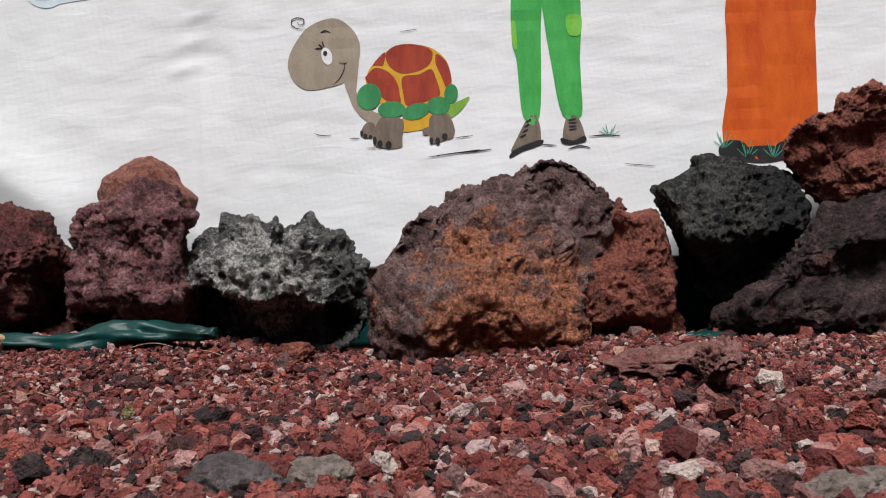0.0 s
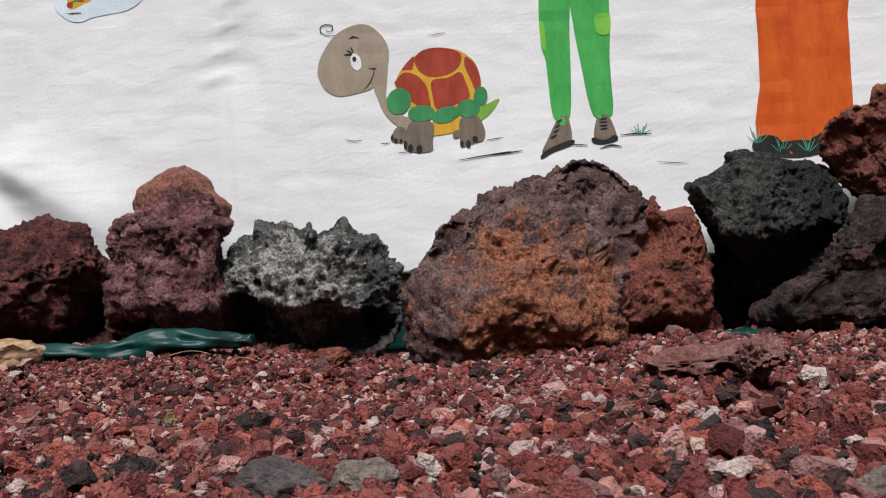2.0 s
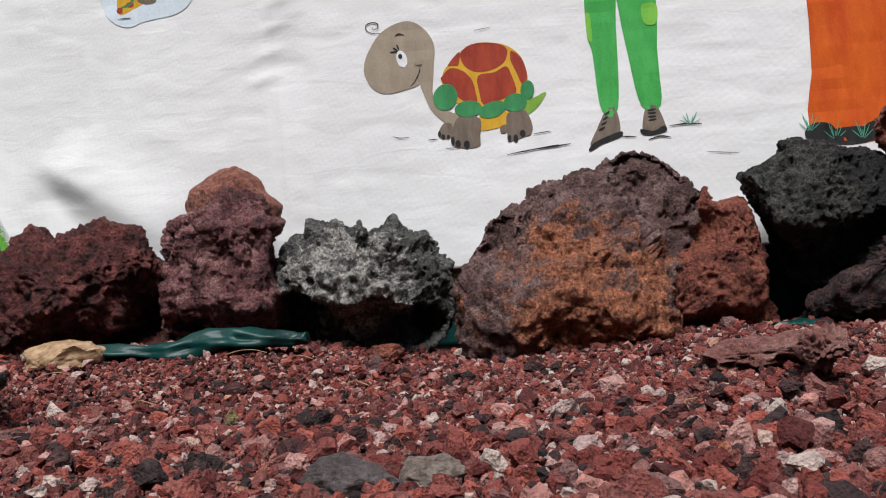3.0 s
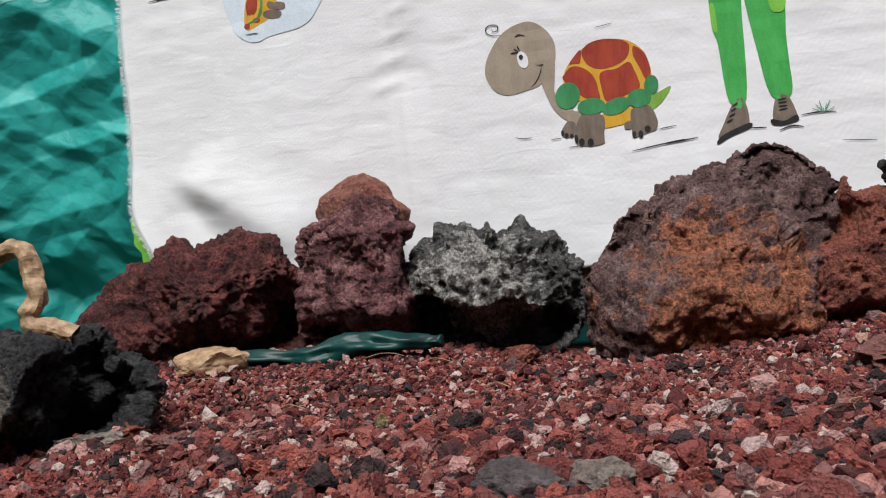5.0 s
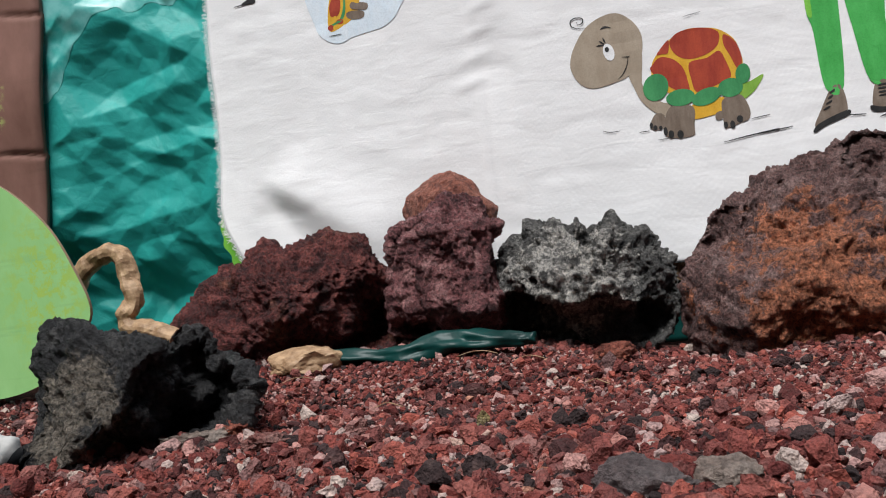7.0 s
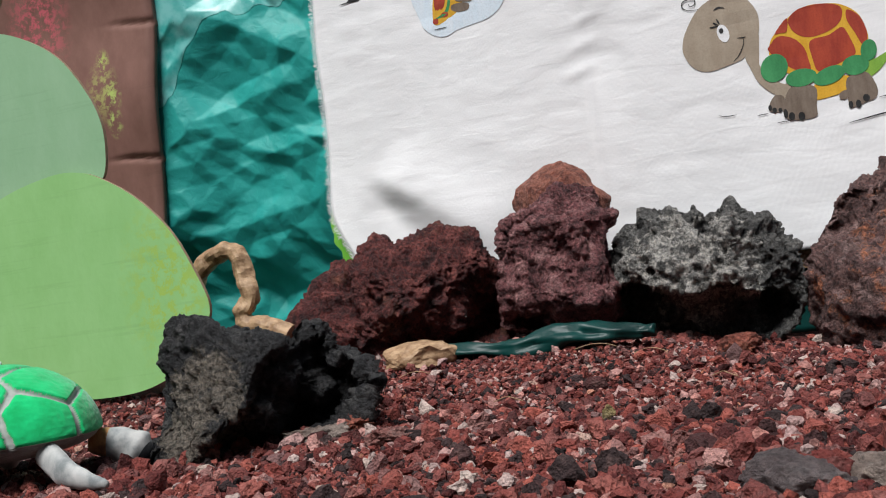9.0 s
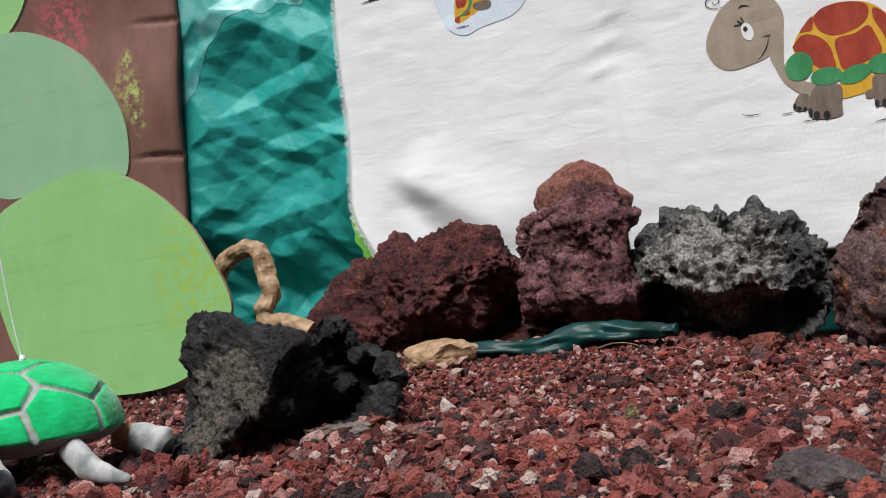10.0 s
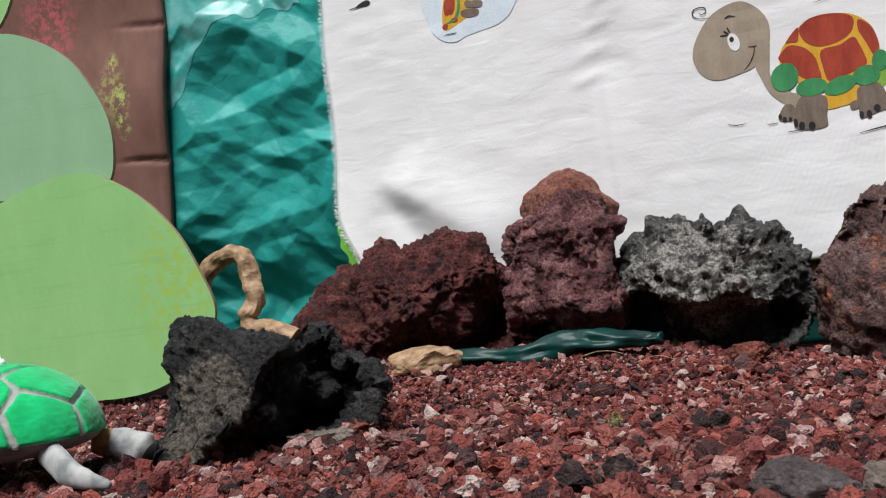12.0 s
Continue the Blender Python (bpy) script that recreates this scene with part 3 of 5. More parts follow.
def fringe():
    """Loose threads of the torn edge."""
    rng = np.random.default_rng(31)
    verts, faces = [], []
    for z in np.linspace(0.17, 0.72, 620):
        x = float(canvas_edge(z)) + rng.uniform(-0.001, 0.002)
        y = float(canvas_y(x, z)) - CANVAS_Y - 0.0005
        a, ln = rng.uniform(-0.9, 0.9), rng.uniform(0.002, 0.009)
        dx, dz, w = -ln * math.cos(a), ln * math.sin(a), 0.00035
        k = len(verts)
        for s in (0, 0.5, 1):
            bend = 0.25 * ln * s * s * rng.choice((-1, 1))
            for e in (-w, w):
                verts.append((x + dx * s, y - 0.002 * s, z + dz * s + bend + e))
        for j in (0, 2):
            faces.append((k + j, k + j + 1, k + j + 3, k + j + 2))
    tagged(mesh_object("fringe", verts, faces, CANVAS, canvas), "white frayed threads", kind="stuff")


fringe()


def backing():
    """A second, green-stained layer that peeps out behind the torn edge, and the card strip that stiffens the bottom."""
    zs = np.linspace(0.12, 0.31, 60)
    verts = []
    for k, z in enumerate(zs):
        e = float(canvas_edge(z))
        w = 0.030 * float(smooth(0.29, 0.20, z)) * (0.8 + 0.08 * math.sin(k * 0.7))
        verts += [(e - w, 0.004, z), (e + 0.03, 0.004, z)]
    faces = [(2 * k, 2 * k + 1, 2 * k + 3, 2 * k + 2) for k in range(len(zs) - 1)]
    ob = mesh_object("backing_layer", verts, faces, P_LIME, canvas)
    tagged(ob, "lime green stained cloth layer")
    bm = bmesh.new()
    box_mesh(bm, -0.125, -0.07, 0.012, 0.016, 0.085, 0.125)
    part("bottom_strip", bm, KRAFT, canvas, "tan cardboard strip")


backing()


def lay(name, outline, mat, lift):
    """A flat coat of paint that follows the cloth."""
    bm = bmesh.new()
    bm.faces.new([bm.verts.new((p[0], 0, p[1])) for p in outline])
    bmesh.ops.triangulate(bm, faces=bm.faces[:])
    lo, hi = outline.min(0), outline.max(0)
    for axis, (a, c) in enumerate(zip(lo, hi)):
        for s in np.arange(math.floor(a / 0.015) + 1, math.ceil(c / 0.015)) * 0.015:
            co, no = ((s, 0, 0), (1, 0, 0)) if axis == 0 else ((0, 0, s), (0, 0, 1))
            bmesh.ops.bisect_plane(bm, geom=bm.verts[:] + bm.edges[:] + bm.faces[:], plane_co=co, plane_no=no)
    xs, zs = (np.array([q.co[k] for q in bm.verts]) for k in (0, 2))
    for q, y in zip(bm.verts, canvas_y(xs, zs)):
        q.co.y = y - CANVAS_Y - 0.0005 - 0.00025 * lift
    part(name, bm, mat, canvas)


def blot(name, mat, pts, lift):
    lay(name, spline(pts), mat, lift)


def oval(name, mat, x, z, rx, rz, tilt, lift):
    a = np.linspace(0, 2 * np.pi, 22, endpoint=False)
    t = radians(tilt)
    u, v = rx * np.cos(a), rz * np.sin(a)
    lay(name, np.stack([x + u * np.cos(t) - v * np.sin(t), z + u * np.sin(t) + v * np.cos(t)], -1), mat, lift)


def brush(name, mat, pts, w, lift):
    q = spline(pts, False, 6)
    d = np.gradient(q, axis=0)
    d /= np.linalg.norm(d, axis=1)[:, None] + 1e-9
    s = np.linspace(0, 1, len(q))
    side = np.stack([-d[:, 1], d[:, 0]], -1) * (0.7 * w * (0.35 + 0.65 * np.sin(np.pi * np.clip(s, 0.05, 0.95))))[:, None]
    left, right = q + side, q - side
    bm = bmesh.new()
    ys = [canvas_y(e[:, 0], e[:, 1]) - CANVAS_Y - 0.0005 - 0.00025 * lift for e in (left, right)]
    rows = [[bm.verts.new((p[0], y, p[1])) for p, y in zip(e, yy)] for e, yy in zip((left, right), ys)]
    for i in range(len(q) - 1):
        bm.faces.new((rows[0][i], rows[0][i + 1], rows[1][i + 1], rows[1][i]))
    part(name, bm, mat, canvas)


blot("painted_patch", P_TAN, [(-0.1220, 0.3770), (-0.1020, 0.4000), (-0.1080, 0.3720), (-0.1020, 0.3480), (-0.0850, 0.3310), (-0.0720, 0.3240), (-0.0780, 0.3090), (-0.0950, 0.3180), (-0.1100, 0.3350), (-0.1180, 0.3560)], 1)
blot("painted_patch", P_TAN, [(-0.2000, 0.4060), (-0.1930, 0.4240), (-0.1750, 0.4480), (-0.1530, 0.4600), (-0.1300, 0.4620), (-0.1110, 0.4490), (-0.1000, 0.4290), (-0.1000, 0.4080), (-0.1070, 0.3890), (-0.1230, 0.3730), (-0.1410, 0.3670), (-0.1710, 0.3630), (-0.1900, 0.3720), (-0.2000, 0.3910)], 1)
oval("painted_patch", P_WHITE, -0.1460, 0.4100, 0.0074, 0.0124, 12, 2)
oval("painted_patch", P_BLACK, -0.1480, 0.4140, 0.0029, 0.0035, 0, 3)
blot("painted_patch", P_BLACK, [(-0.1540, 0.4430), (-0.1480, 0.4470), (-0.1390, 0.4430), (-0.1470, 0.4440)], 2)
brush("painted_line", P_BLACK, [(-0.1510, 0.4210), (-0.1620, 0.4210)], 0.0016, 3)
brush("painted_line", P_BLACK, [(-0.1510, 0.4220), (-0.1570, 0.4270)], 0.0016, 3)
brush("painted_line", P_BLACK, [(-0.1490, 0.4230), (-0.1520, 0.4310)], 0.0016, 3)
brush("painted_line", P_BLACK, [(-0.1210, 0.3990), (-0.1230, 0.3890), (-0.1300, 0.3770), (-0.1380, 0.3700)], 0.0009, 3)
brush("painted_line", P_BLACK, [(-0.1290, 0.4000), (-0.1210, 0.3990), (-0.1180, 0.4000)], 0.0009, 3)
brush("painted_line", P_BLACK, [(-0.1730, 0.4490), (-0.1850, 0.4500), (-0.1930, 0.4550), (-0.1930, 0.4620), (-0.1860, 0.4650), (-0.1770, 0.4630), (-0.1770, 0.4570), (-0.1830, 0.4550), (-0.1850, 0.4590)], 0.0011, 3)
blot("painted_patch", P_YELLOW, [(-0.0910, 0.3810), (-0.0820, 0.3960), (-0.0620, 0.4140), (-0.0410, 0.4230), (-0.0190, 0.4220), (0.0020, 0.4160), (0.0200, 0.4000), (0.0270, 0.3780), (0.0270, 0.3610), (0.0180, 0.3430), (-0.0040, 0.3310), (-0.0400, 0.3290), (-0.0730, 0.3410), (-0.0910, 0.3580)], 1)
blot("painted_patch", P_RED, [(-0.0620, 0.4130), (-0.0470, 0.4220), (-0.0190, 0.4220), (0.0010, 0.4130), (-0.0010, 0.3960), (-0.0150, 0.3860), (-0.0370, 0.3820), (-0.0540, 0.3880), (-0.0630, 0.4020)], 2)
blot("painted_patch", P_RED, [(0.0080, 0.4080), (0.0210, 0.3970), (0.0270, 0.3780), (0.0260, 0.3640), (0.0200, 0.3590), (0.0130, 0.3770), (0.0060, 0.3950)], 2)
blot("painted_patch", P_RED, [(-0.0820, 0.3960), (-0.0650, 0.4130), (-0.0670, 0.3960), (-0.0750, 0.3950)], 2)
blot("painted_patch", P_RED, [(-0.0910, 0.3810), (-0.0790, 0.3910), (-0.0620, 0.3860), (-0.0500, 0.3720), (-0.0460, 0.3550), (-0.0460, 0.3390), (-0.0640, 0.3440), (-0.0850, 0.3630), (-0.0930, 0.3760)], 2)
blot("painted_patch", P_RED, [(-0.0410, 0.3770), (-0.0180, 0.3800), (-0.0010, 0.3870), (0.0060, 0.3730), (0.0110, 0.3520), (0.0030, 0.3460), (-0.0170, 0.3390), (-0.0360, 0.3360), (-0.0410, 0.3540)], 2)
blot("painted_patch", P_YELLOW, [(-0.0440, 0.3190), (-0.0030, 0.3240), (-0.0050, 0.3060), (-0.0240, 0.3010), (-0.0460, 0.3010)], 1)
blot("painted_patch", P_LEAF, [(0.0190, 0.3400), (0.0320, 0.3390), (0.0520, 0.3460), (0.0380, 0.3260), (0.0200, 0.3170)], 1)
blot("painted_patch", P_UMBER, [(-0.1020, 0.3030), (-0.0930, 0.3150), (-0.0820, 0.3110), (-0.0860, 0.2940), (-0.1010, 0.2950)], 2)
blot("painted_patch", P_UMBER, [(-0.0720, 0.3220), (-0.0430, 0.3170), (-0.0450, 0.2890), (-0.0460, 0.2790), (-0.0630, 0.2770), (-0.0820, 0.2820), (-0.0850, 0.2970)], 2)
blot("painted_patch", P_UMBER, [(-0.0040, 0.3200), (0.0190, 0.3240), (0.0290, 0.3040), (0.0270, 0.2900), (0.0160, 0.2860), (-0.0040, 0.2820), (-0.0060, 0.2950)], 2)
blot("painted_patch", P_UMBER, [(-0.0150, 0.3030), (-0.0060, 0.3050), (-0.0070, 0.2950), (-0.0150, 0.2950)], 2)
oval("painted_patch", P_GREEN, -0.0890, 0.3510, 0.0168, 0.0190, -25, 3)
oval("painted_patch", P_GREEN, -0.0580, 0.3320, 0.0193, 0.0116, 0, 3)
oval("painted_patch", P_GREEN, -0.0240, 0.3280, 0.0202, 0.0110, 15, 3)
oval("painted_patch", P_GREEN, 0.0080, 0.3350, 0.0162, 0.0128, 0, 3)
oval("painted_patch", P_GREEN, 0.0260, 0.3510, 0.0096, 0.0136, -10, 3)
oval("painted_patch", P_BLACK, -0.0830, 0.2890, 0.0027, 0.0060, 0, 3)
oval("painted_patch", P_BLACK, -0.0760, 0.2840, 0.0038, 0.0055, 0, 3)
oval("painted_patch", P_BLACK, -0.0640, 0.2820, 0.0042, 0.0057, 0, 3)
oval("painted_patch", P_BLACK, -0.0040, 0.2860, 0.0027, 0.0049, 0, 3)
oval("painted_patch", P_BLACK, 0.0050, 0.2850, 0.0033, 0.0054, 0, 3)
oval("painted_patch", P_BLACK, 0.0150, 0.2910, 0.0041, 0.0049, 0, 3)
oval("painted_patch", P_BLACK, -0.0960, 0.2960, 0.0028, 0.0034, 0, 3)
oval("painted_patch", P_BLACK, -0.0890, 0.2950, 0.0023, 0.0028, 0, 3)
oval("painted_patch", P_BLACK, -0.1010, 0.3000, 0.0023, 0.0039, 0, 3)
brush("painted_line", P_BLACK, [(-0.1670, 0.3020), (-0.1570, 0.2990), (-0.1440, 0.2990)], 0.0008, 3)
brush("painted_line", P_BLACK, [(-0.1180, 0.2930), (-0.1040, 0.2930)], 0.0008, 3)
brush("painted_line", P_BLACK, [(-0.0940, 0.2790), (-0.0770, 0.2790)], 0.0008, 3)
brush("painted_line", P_BLACK, [(-0.0090, 0.2630), (0.0250, 0.2670), (0.0630, 0.2710)], 0.0012, 3)
brush("painted_line", P_BLACK, [(0.0300, 0.2890), (0.0540, 0.2910)], 0.0009, 3)
brush("painted_line", P_BLACK, [(-0.0420, 0.4410), (-0.0180, 0.4440)], 0.0006, 3)
blot("painted_patch", P_JADE, [(0.1190, 0.4990), (0.1560, 0.4980), (0.1550, 0.4300), (0.1490, 0.3150), (0.1260, 0.3150), (0.1200, 0.3920), (0.1140, 0.4240)], 1)
blot("painted_patch", P_JADE, [(0.1600, 0.4980), (0.2070, 0.4960), (0.2120, 0.4440), (0.2080, 0.3810), (0.2080, 0.3150), (0.1810, 0.3160), (0.1680, 0.3900), (0.1600, 0.4540)], 1)
blot("painted_patch", P_LIME, [(0.1920, 0.4540), (0.2120, 0.4540), (0.2100, 0.4280), (0.1940, 0.4290)], 2)
blot("painted_patch", P_LIME, [(0.1140, 0.4480), (0.1200, 0.4470), (0.1210, 0.4120), (0.1150, 0.4160)], 2)
blot("painted_patch", P_UMBER, [(0.1070, 0.2670), (0.1160, 0.2850), (0.1330, 0.3140), (0.1460, 0.3130), (0.1490, 0.2800), (0.1320, 0.2740), (0.1150, 0.2650)], 1)
blot("painted_patch", P_BLACK, [(0.1050, 0.2620), (0.1160, 0.2710), (0.1490, 0.2820), (0.1500, 0.2750), (0.1230, 0.2660), (0.1070, 0.2580)], 2)
blot("painted_patch", P_UMBER, [(0.1800, 0.2830), (0.1870, 0.3120), (0.2020, 0.3120), (0.2110, 0.2890), (0.2100, 0.2790), (0.1890, 0.2770)], 1)
blot("painted_patch", P_BLACK, [(0.1780, 0.2830), (0.1950, 0.2790), (0.2100, 0.2850), (0.2120, 0.2770), (0.1910, 0.2730), (0.1790, 0.2760)], 2)
brush("painted_line", P_BLACK, [(0.1200, 0.2860), (0.1290, 0.2900)], 0.0020, 3)
brush("painted_line", P_BLACK, [(0.1890, 0.3080), (0.2000, 0.3090)], 0.0018, 3)
brush("painted_line", P_BLACK, [(0.1240, 0.2930), (0.1320, 0.2970)], 0.0020, 3)
brush("painted_line", P_BLACK, [(0.1890, 0.3040), (0.2000, 0.3040)], 0.0018, 3)
brush("painted_line", P_BLACK, [(0.1270, 0.3000), (0.1340, 0.3040)], 0.0020, 3)
brush("painted_line", P_BLACK, [(0.1890, 0.2990), (0.2000, 0.2990)], 0.0018, 3)
brush("painted_line", P_BLACK, [(0.1300, 0.3070), (0.1370, 0.3110)], 0.0020, 3)
brush("painted_line", P_BLACK, [(0.1890, 0.2940), (0.2000, 0.2950)], 0.0018, 3)
brush("painted_line", P_BLACK, [(0.1500, 0.2750), (0.1710, 0.2730)], 0.0012, 3)
brush("painted_line", P_BLACK, [(0.1870, 0.2670), (0.2030, 0.2710), (0.2180, 0.2680)], 0.0016, 3)
brush("painted_line", P_BLACK, [(0.2170, 0.2840), (0.2390, 0.2850), (0.2610, 0.2830)], 0.0014, 3)
brush("painted_line", P_BLACK, [(0.2650, 0.2440), (0.3080, 0.2390)], 0.0007, 3)
brush("painted_line", P_BLACK, [(0.0200, 0.2670), (0.0560, 0.2690), (0.0800, 0.2710)], 0.0014, 3)
brush("painted_line", P_GRASS, [(0.2430, 0.2840), (0.2310, 0.2910)], 0.0008, 3)
brush("painted_line", P_GRASS, [(0.2440, 0.2840), (0.2360, 0.2960)], 0.0008, 3)
brush("painted_line", P_GRASS, [(0.2440, 0.2840), (0.2410, 0.3000)], 0.0008, 3)
brush("painted_line", P_GRASS, [(0.2450, 0.2840), (0.2450, 0.2900)], 0.0008, 3)
brush("painted_line", P_GRASS, [(0.2460, 0.2840), (0.2500, 0.2950)], 0.0008, 3)
brush("painted_line", P_GRASS, [(0.2470, 0.2840), (0.2550, 0.3000)], 0.0008, 3)
brush("painted_line", P_GRASS, [(0.2480, 0.2840), (0.2600, 0.2900)], 0.0008, 3)
blot("painted_patch", P_ORANGE, [(0.4250, 0.4880), (0.5360, 0.4840), (0.5350, 0.3930), (0.5360, 0.3170), (0.5310, 0.2480), (0.4110, 0.2540), (0.4170, 0.3650)], 1)
oval("painted_patch", P_BLACK, 0.4180, 0.2570, 0.0208, 0.0145, 0, 2)
oval("painted_patch", P_BLACK, 0.4590, 0.2500, 0.0416, 0.0120, 0, 2)
oval("painted_patch", P_BLACK, 0.4930, 0.2550, 0.0174, 0.0126, 0, 2)
brush("painted_line", P_GRASS, [(0.4020, 0.2610), (0.3910, 0.2720)], 0.0008, 3)
brush("painted_line", P_GRASS, [(0.4030, 0.2610), (0.3960, 0.2850)], 0.0008, 3)
brush("painted_line", P_GRASS, [(0.4040, 0.2610), (0.4000, 0.2780)], 0.0008, 3)
brush("painted_line", P_GRASS, [(0.4040, 0.2610), (0.4050, 0.2720)], 0.0008, 3)
brush("painted_line", P_GRASS, [(0.4050, 0.2610), (0.4100, 0.2840)], 0.0008, 3)
brush("painted_line", P_GRASS, [(0.4060, 0.2610), (0.4150, 0.2780)], 0.0008, 3)
brush("painted_line", P_GRASS, [(0.4070, 0.2610), (0.4190, 0.2710)], 0.0008, 3)
brush("painted_line", P_GRASS, [(0.4350, 0.2470), (0.4230, 0.2590)], 0.0008, 3)
brush("painted_line", P_GRASS, [(0.4360, 0.2470), (0.4290, 0.2710)], 0.0008, 3)
brush("painted_line", P_GRASS, [(0.4360, 0.2470), (0.4330, 0.2650)], 0.0008, 3)
brush("painted_line", P_GRASS, [(0.4370, 0.2470), (0.4380, 0.2580)], 0.0008, 3)
brush("painted_line", P_GRASS, [(0.4380, 0.2470), (0.4430, 0.2700)], 0.0008, 3)
brush("painted_line", P_GRASS, [(0.4390, 0.2470), (0.4470, 0.2640)], 0.0008, 3)
brush("painted_line", P_GRASS, [(0.4400, 0.2470), (0.4520, 0.2570)], 0.0008, 3)
brush("painted_line", P_GRASS, [(0.4710, 0.2460), (0.4600, 0.2570)], 0.0008, 3)
brush("painted_line", P_GRASS, [(0.4720, 0.2460), (0.4650, 0.2700)], 0.0008, 3)
brush("painted_line", P_GRASS, [(0.4730, 0.2460), (0.4700, 0.2630)], 0.0008, 3)
brush("painted_line", P_GRASS, [(0.4740, 0.2460), (0.4740, 0.2570)], 0.0008, 3)
brush("painted_line", P_GRASS, [(0.4740, 0.2460), (0.4790, 0.2690)], 0.0008, 3)
brush("painted_line", P_GRASS, [(0.4750, 0.2450), (0.4840, 0.2630)], 0.0008, 3)
brush("painted_line", P_GRASS, [(0.4760, 0.2450), (0.4880, 0.2560)], 0.0008, 3)
blot("painted_patch", P_BLUE, [(-0.5720, 0.5840), (-0.5710, 0.5230), (-0.5560, 0.4990), (-0.5340, 0.4910), (-0.5100, 0.4980), (-0.4640, 0.5040), (-0.4390, 0.5240), (-0.4330, 0.5610)], 1)
blot("painted_patch", P_YELLOW, [(-0.5460, 0.5510), (-0.5340, 0.5700), (-0.4990, 0.5640), (-0.4980, 0.5440), (-0.5070, 0.5270), (-0.5260, 0.5160), (-0.5490, 0.5120)], 2)
blot("painted_patch", P_RED, [(-0.5450, 0.5490), (-0.5350, 0.5630), (-0.5270, 0.5570), (-0.5300, 0.5360), (-0.5430, 0.5300)], 3)
blot("painted_patch", P_UMBER, [(-0.5180, 0.5340), (-0.5030, 0.5350), (-0.4920, 0.5310), (-0.4940, 0.5230), (-0.5080, 0.5220), (-0.5190, 0.5270)], 3)
blot("painted_patch", P_UMBER, [(-0.5110, 0.5480), (-0.4960, 0.5460), (-0.4850, 0.5420), (-0.4870, 0.5340), (-0.4980, 0.5350), (-0.5110, 0.5390)], 3)
oval("painted_patch", P_RED, -0.5460, 0.5160, 0.0051, 0.0045, 0, 3)
oval("painted_patch", P_RED, -0.5310, 0.5230, 0.0058, 0.0040, 0, 3)
brush("painted_line", P_GREEN, [(-0.5470, 0.5190), (-0.5300, 0.5250), (-0.5220, 0.5400), (-0.5200, 0.5650)], 0.0035, 3)
brush("painted_line", P_BLACK, [(-0.6990, 0.5760), (-0.6720, 0.5780)], 0.0014, 3)
brush("painted_line", P_BLACK, [(-0.5500, 0.5040), (-0.5300, 0.5040)], 0.0010, 3)
blot("painted_patch", P_BLACK, [(-0.6870, 0.5780), (-0.6710, 0.5850), (-0.6630, 0.5810), (-0.6670, 0.5760)], 1)



# ---- teal fabric hanging and its hem on the ground ----
def facet(p, seed):
    """Piecewise flat noise: straight creases between scattered corners."""
    k = (p[:, 0] + p[:, 1]) * 0.366
    q = np.stack([p[:, 0] + k, p[:, 1] + k, 0 * k], -1)
    i = np.floor(q).astype(np.int64)
    f = q - i
    h = [hash3(i + np.array(o), seed) for o in ((0, 0, 0), (1, 0, 0), (0, 1, 0), (1, 1, 0))]
    lower = h[0] + (h[1] - h[0]) * f[:, 0] + (h[3] - h[1]) * f[:, 1]
    upper = h[0] + (h[2] - h[0]) * f[:, 1] + (h[3] - h[2]) * f[:, 0]
    return np.where(f[:, 0] > f[:, 1], lower, upper)


def crumple(x, z, amp, seed):
    p = np.stack([x.ravel(), z.ravel()], -1)
    p3 = np.stack([x.ravel(), z.ravel(), 0 * x.ravel()], -1)
    p = p + 0.022 * np.stack([vnoise(p3 * 9, seed + 8), vnoise(p3 * 9 + 50, seed + 9)], -1)
    h = 0
    for k, (f, a, ang, stretch) in enumerate(((3.5, 0.7, 0.5, 0.6), (8, 0.9, -0.55, 0.5), (13, 0.95, 0.45, 0.45), (22, 0.75, -0.3, 0.5), (40, 0.36, 0.9, 0.6))):
        r = np.stack([p[:, 0] * math.cos(ang) - p[:, 1] * math.sin(ang), p[:, 0] * math.sin(ang) + p[:, 1] * math.cos(ang)], -1)
        h = h + a * facet(r * (f * stretch, f) + 3.7 * k, seed + k)
    return amp * h.reshape(x.shape)


TARP_Y = 1.462


def tarp_y(x, z):
    """It hangs in crumples, drawn forward to the back of the cardboard box."""
    return np.maximum(TARP_Y - crumple(x, z, 0.023, 41) - 0.05 * smooth(-0.92, -1.06, x) + 0.075 * smooth(0.42, 0.08, z), 1.381 + 0.012 * smooth(-1.02, -0.92, x))


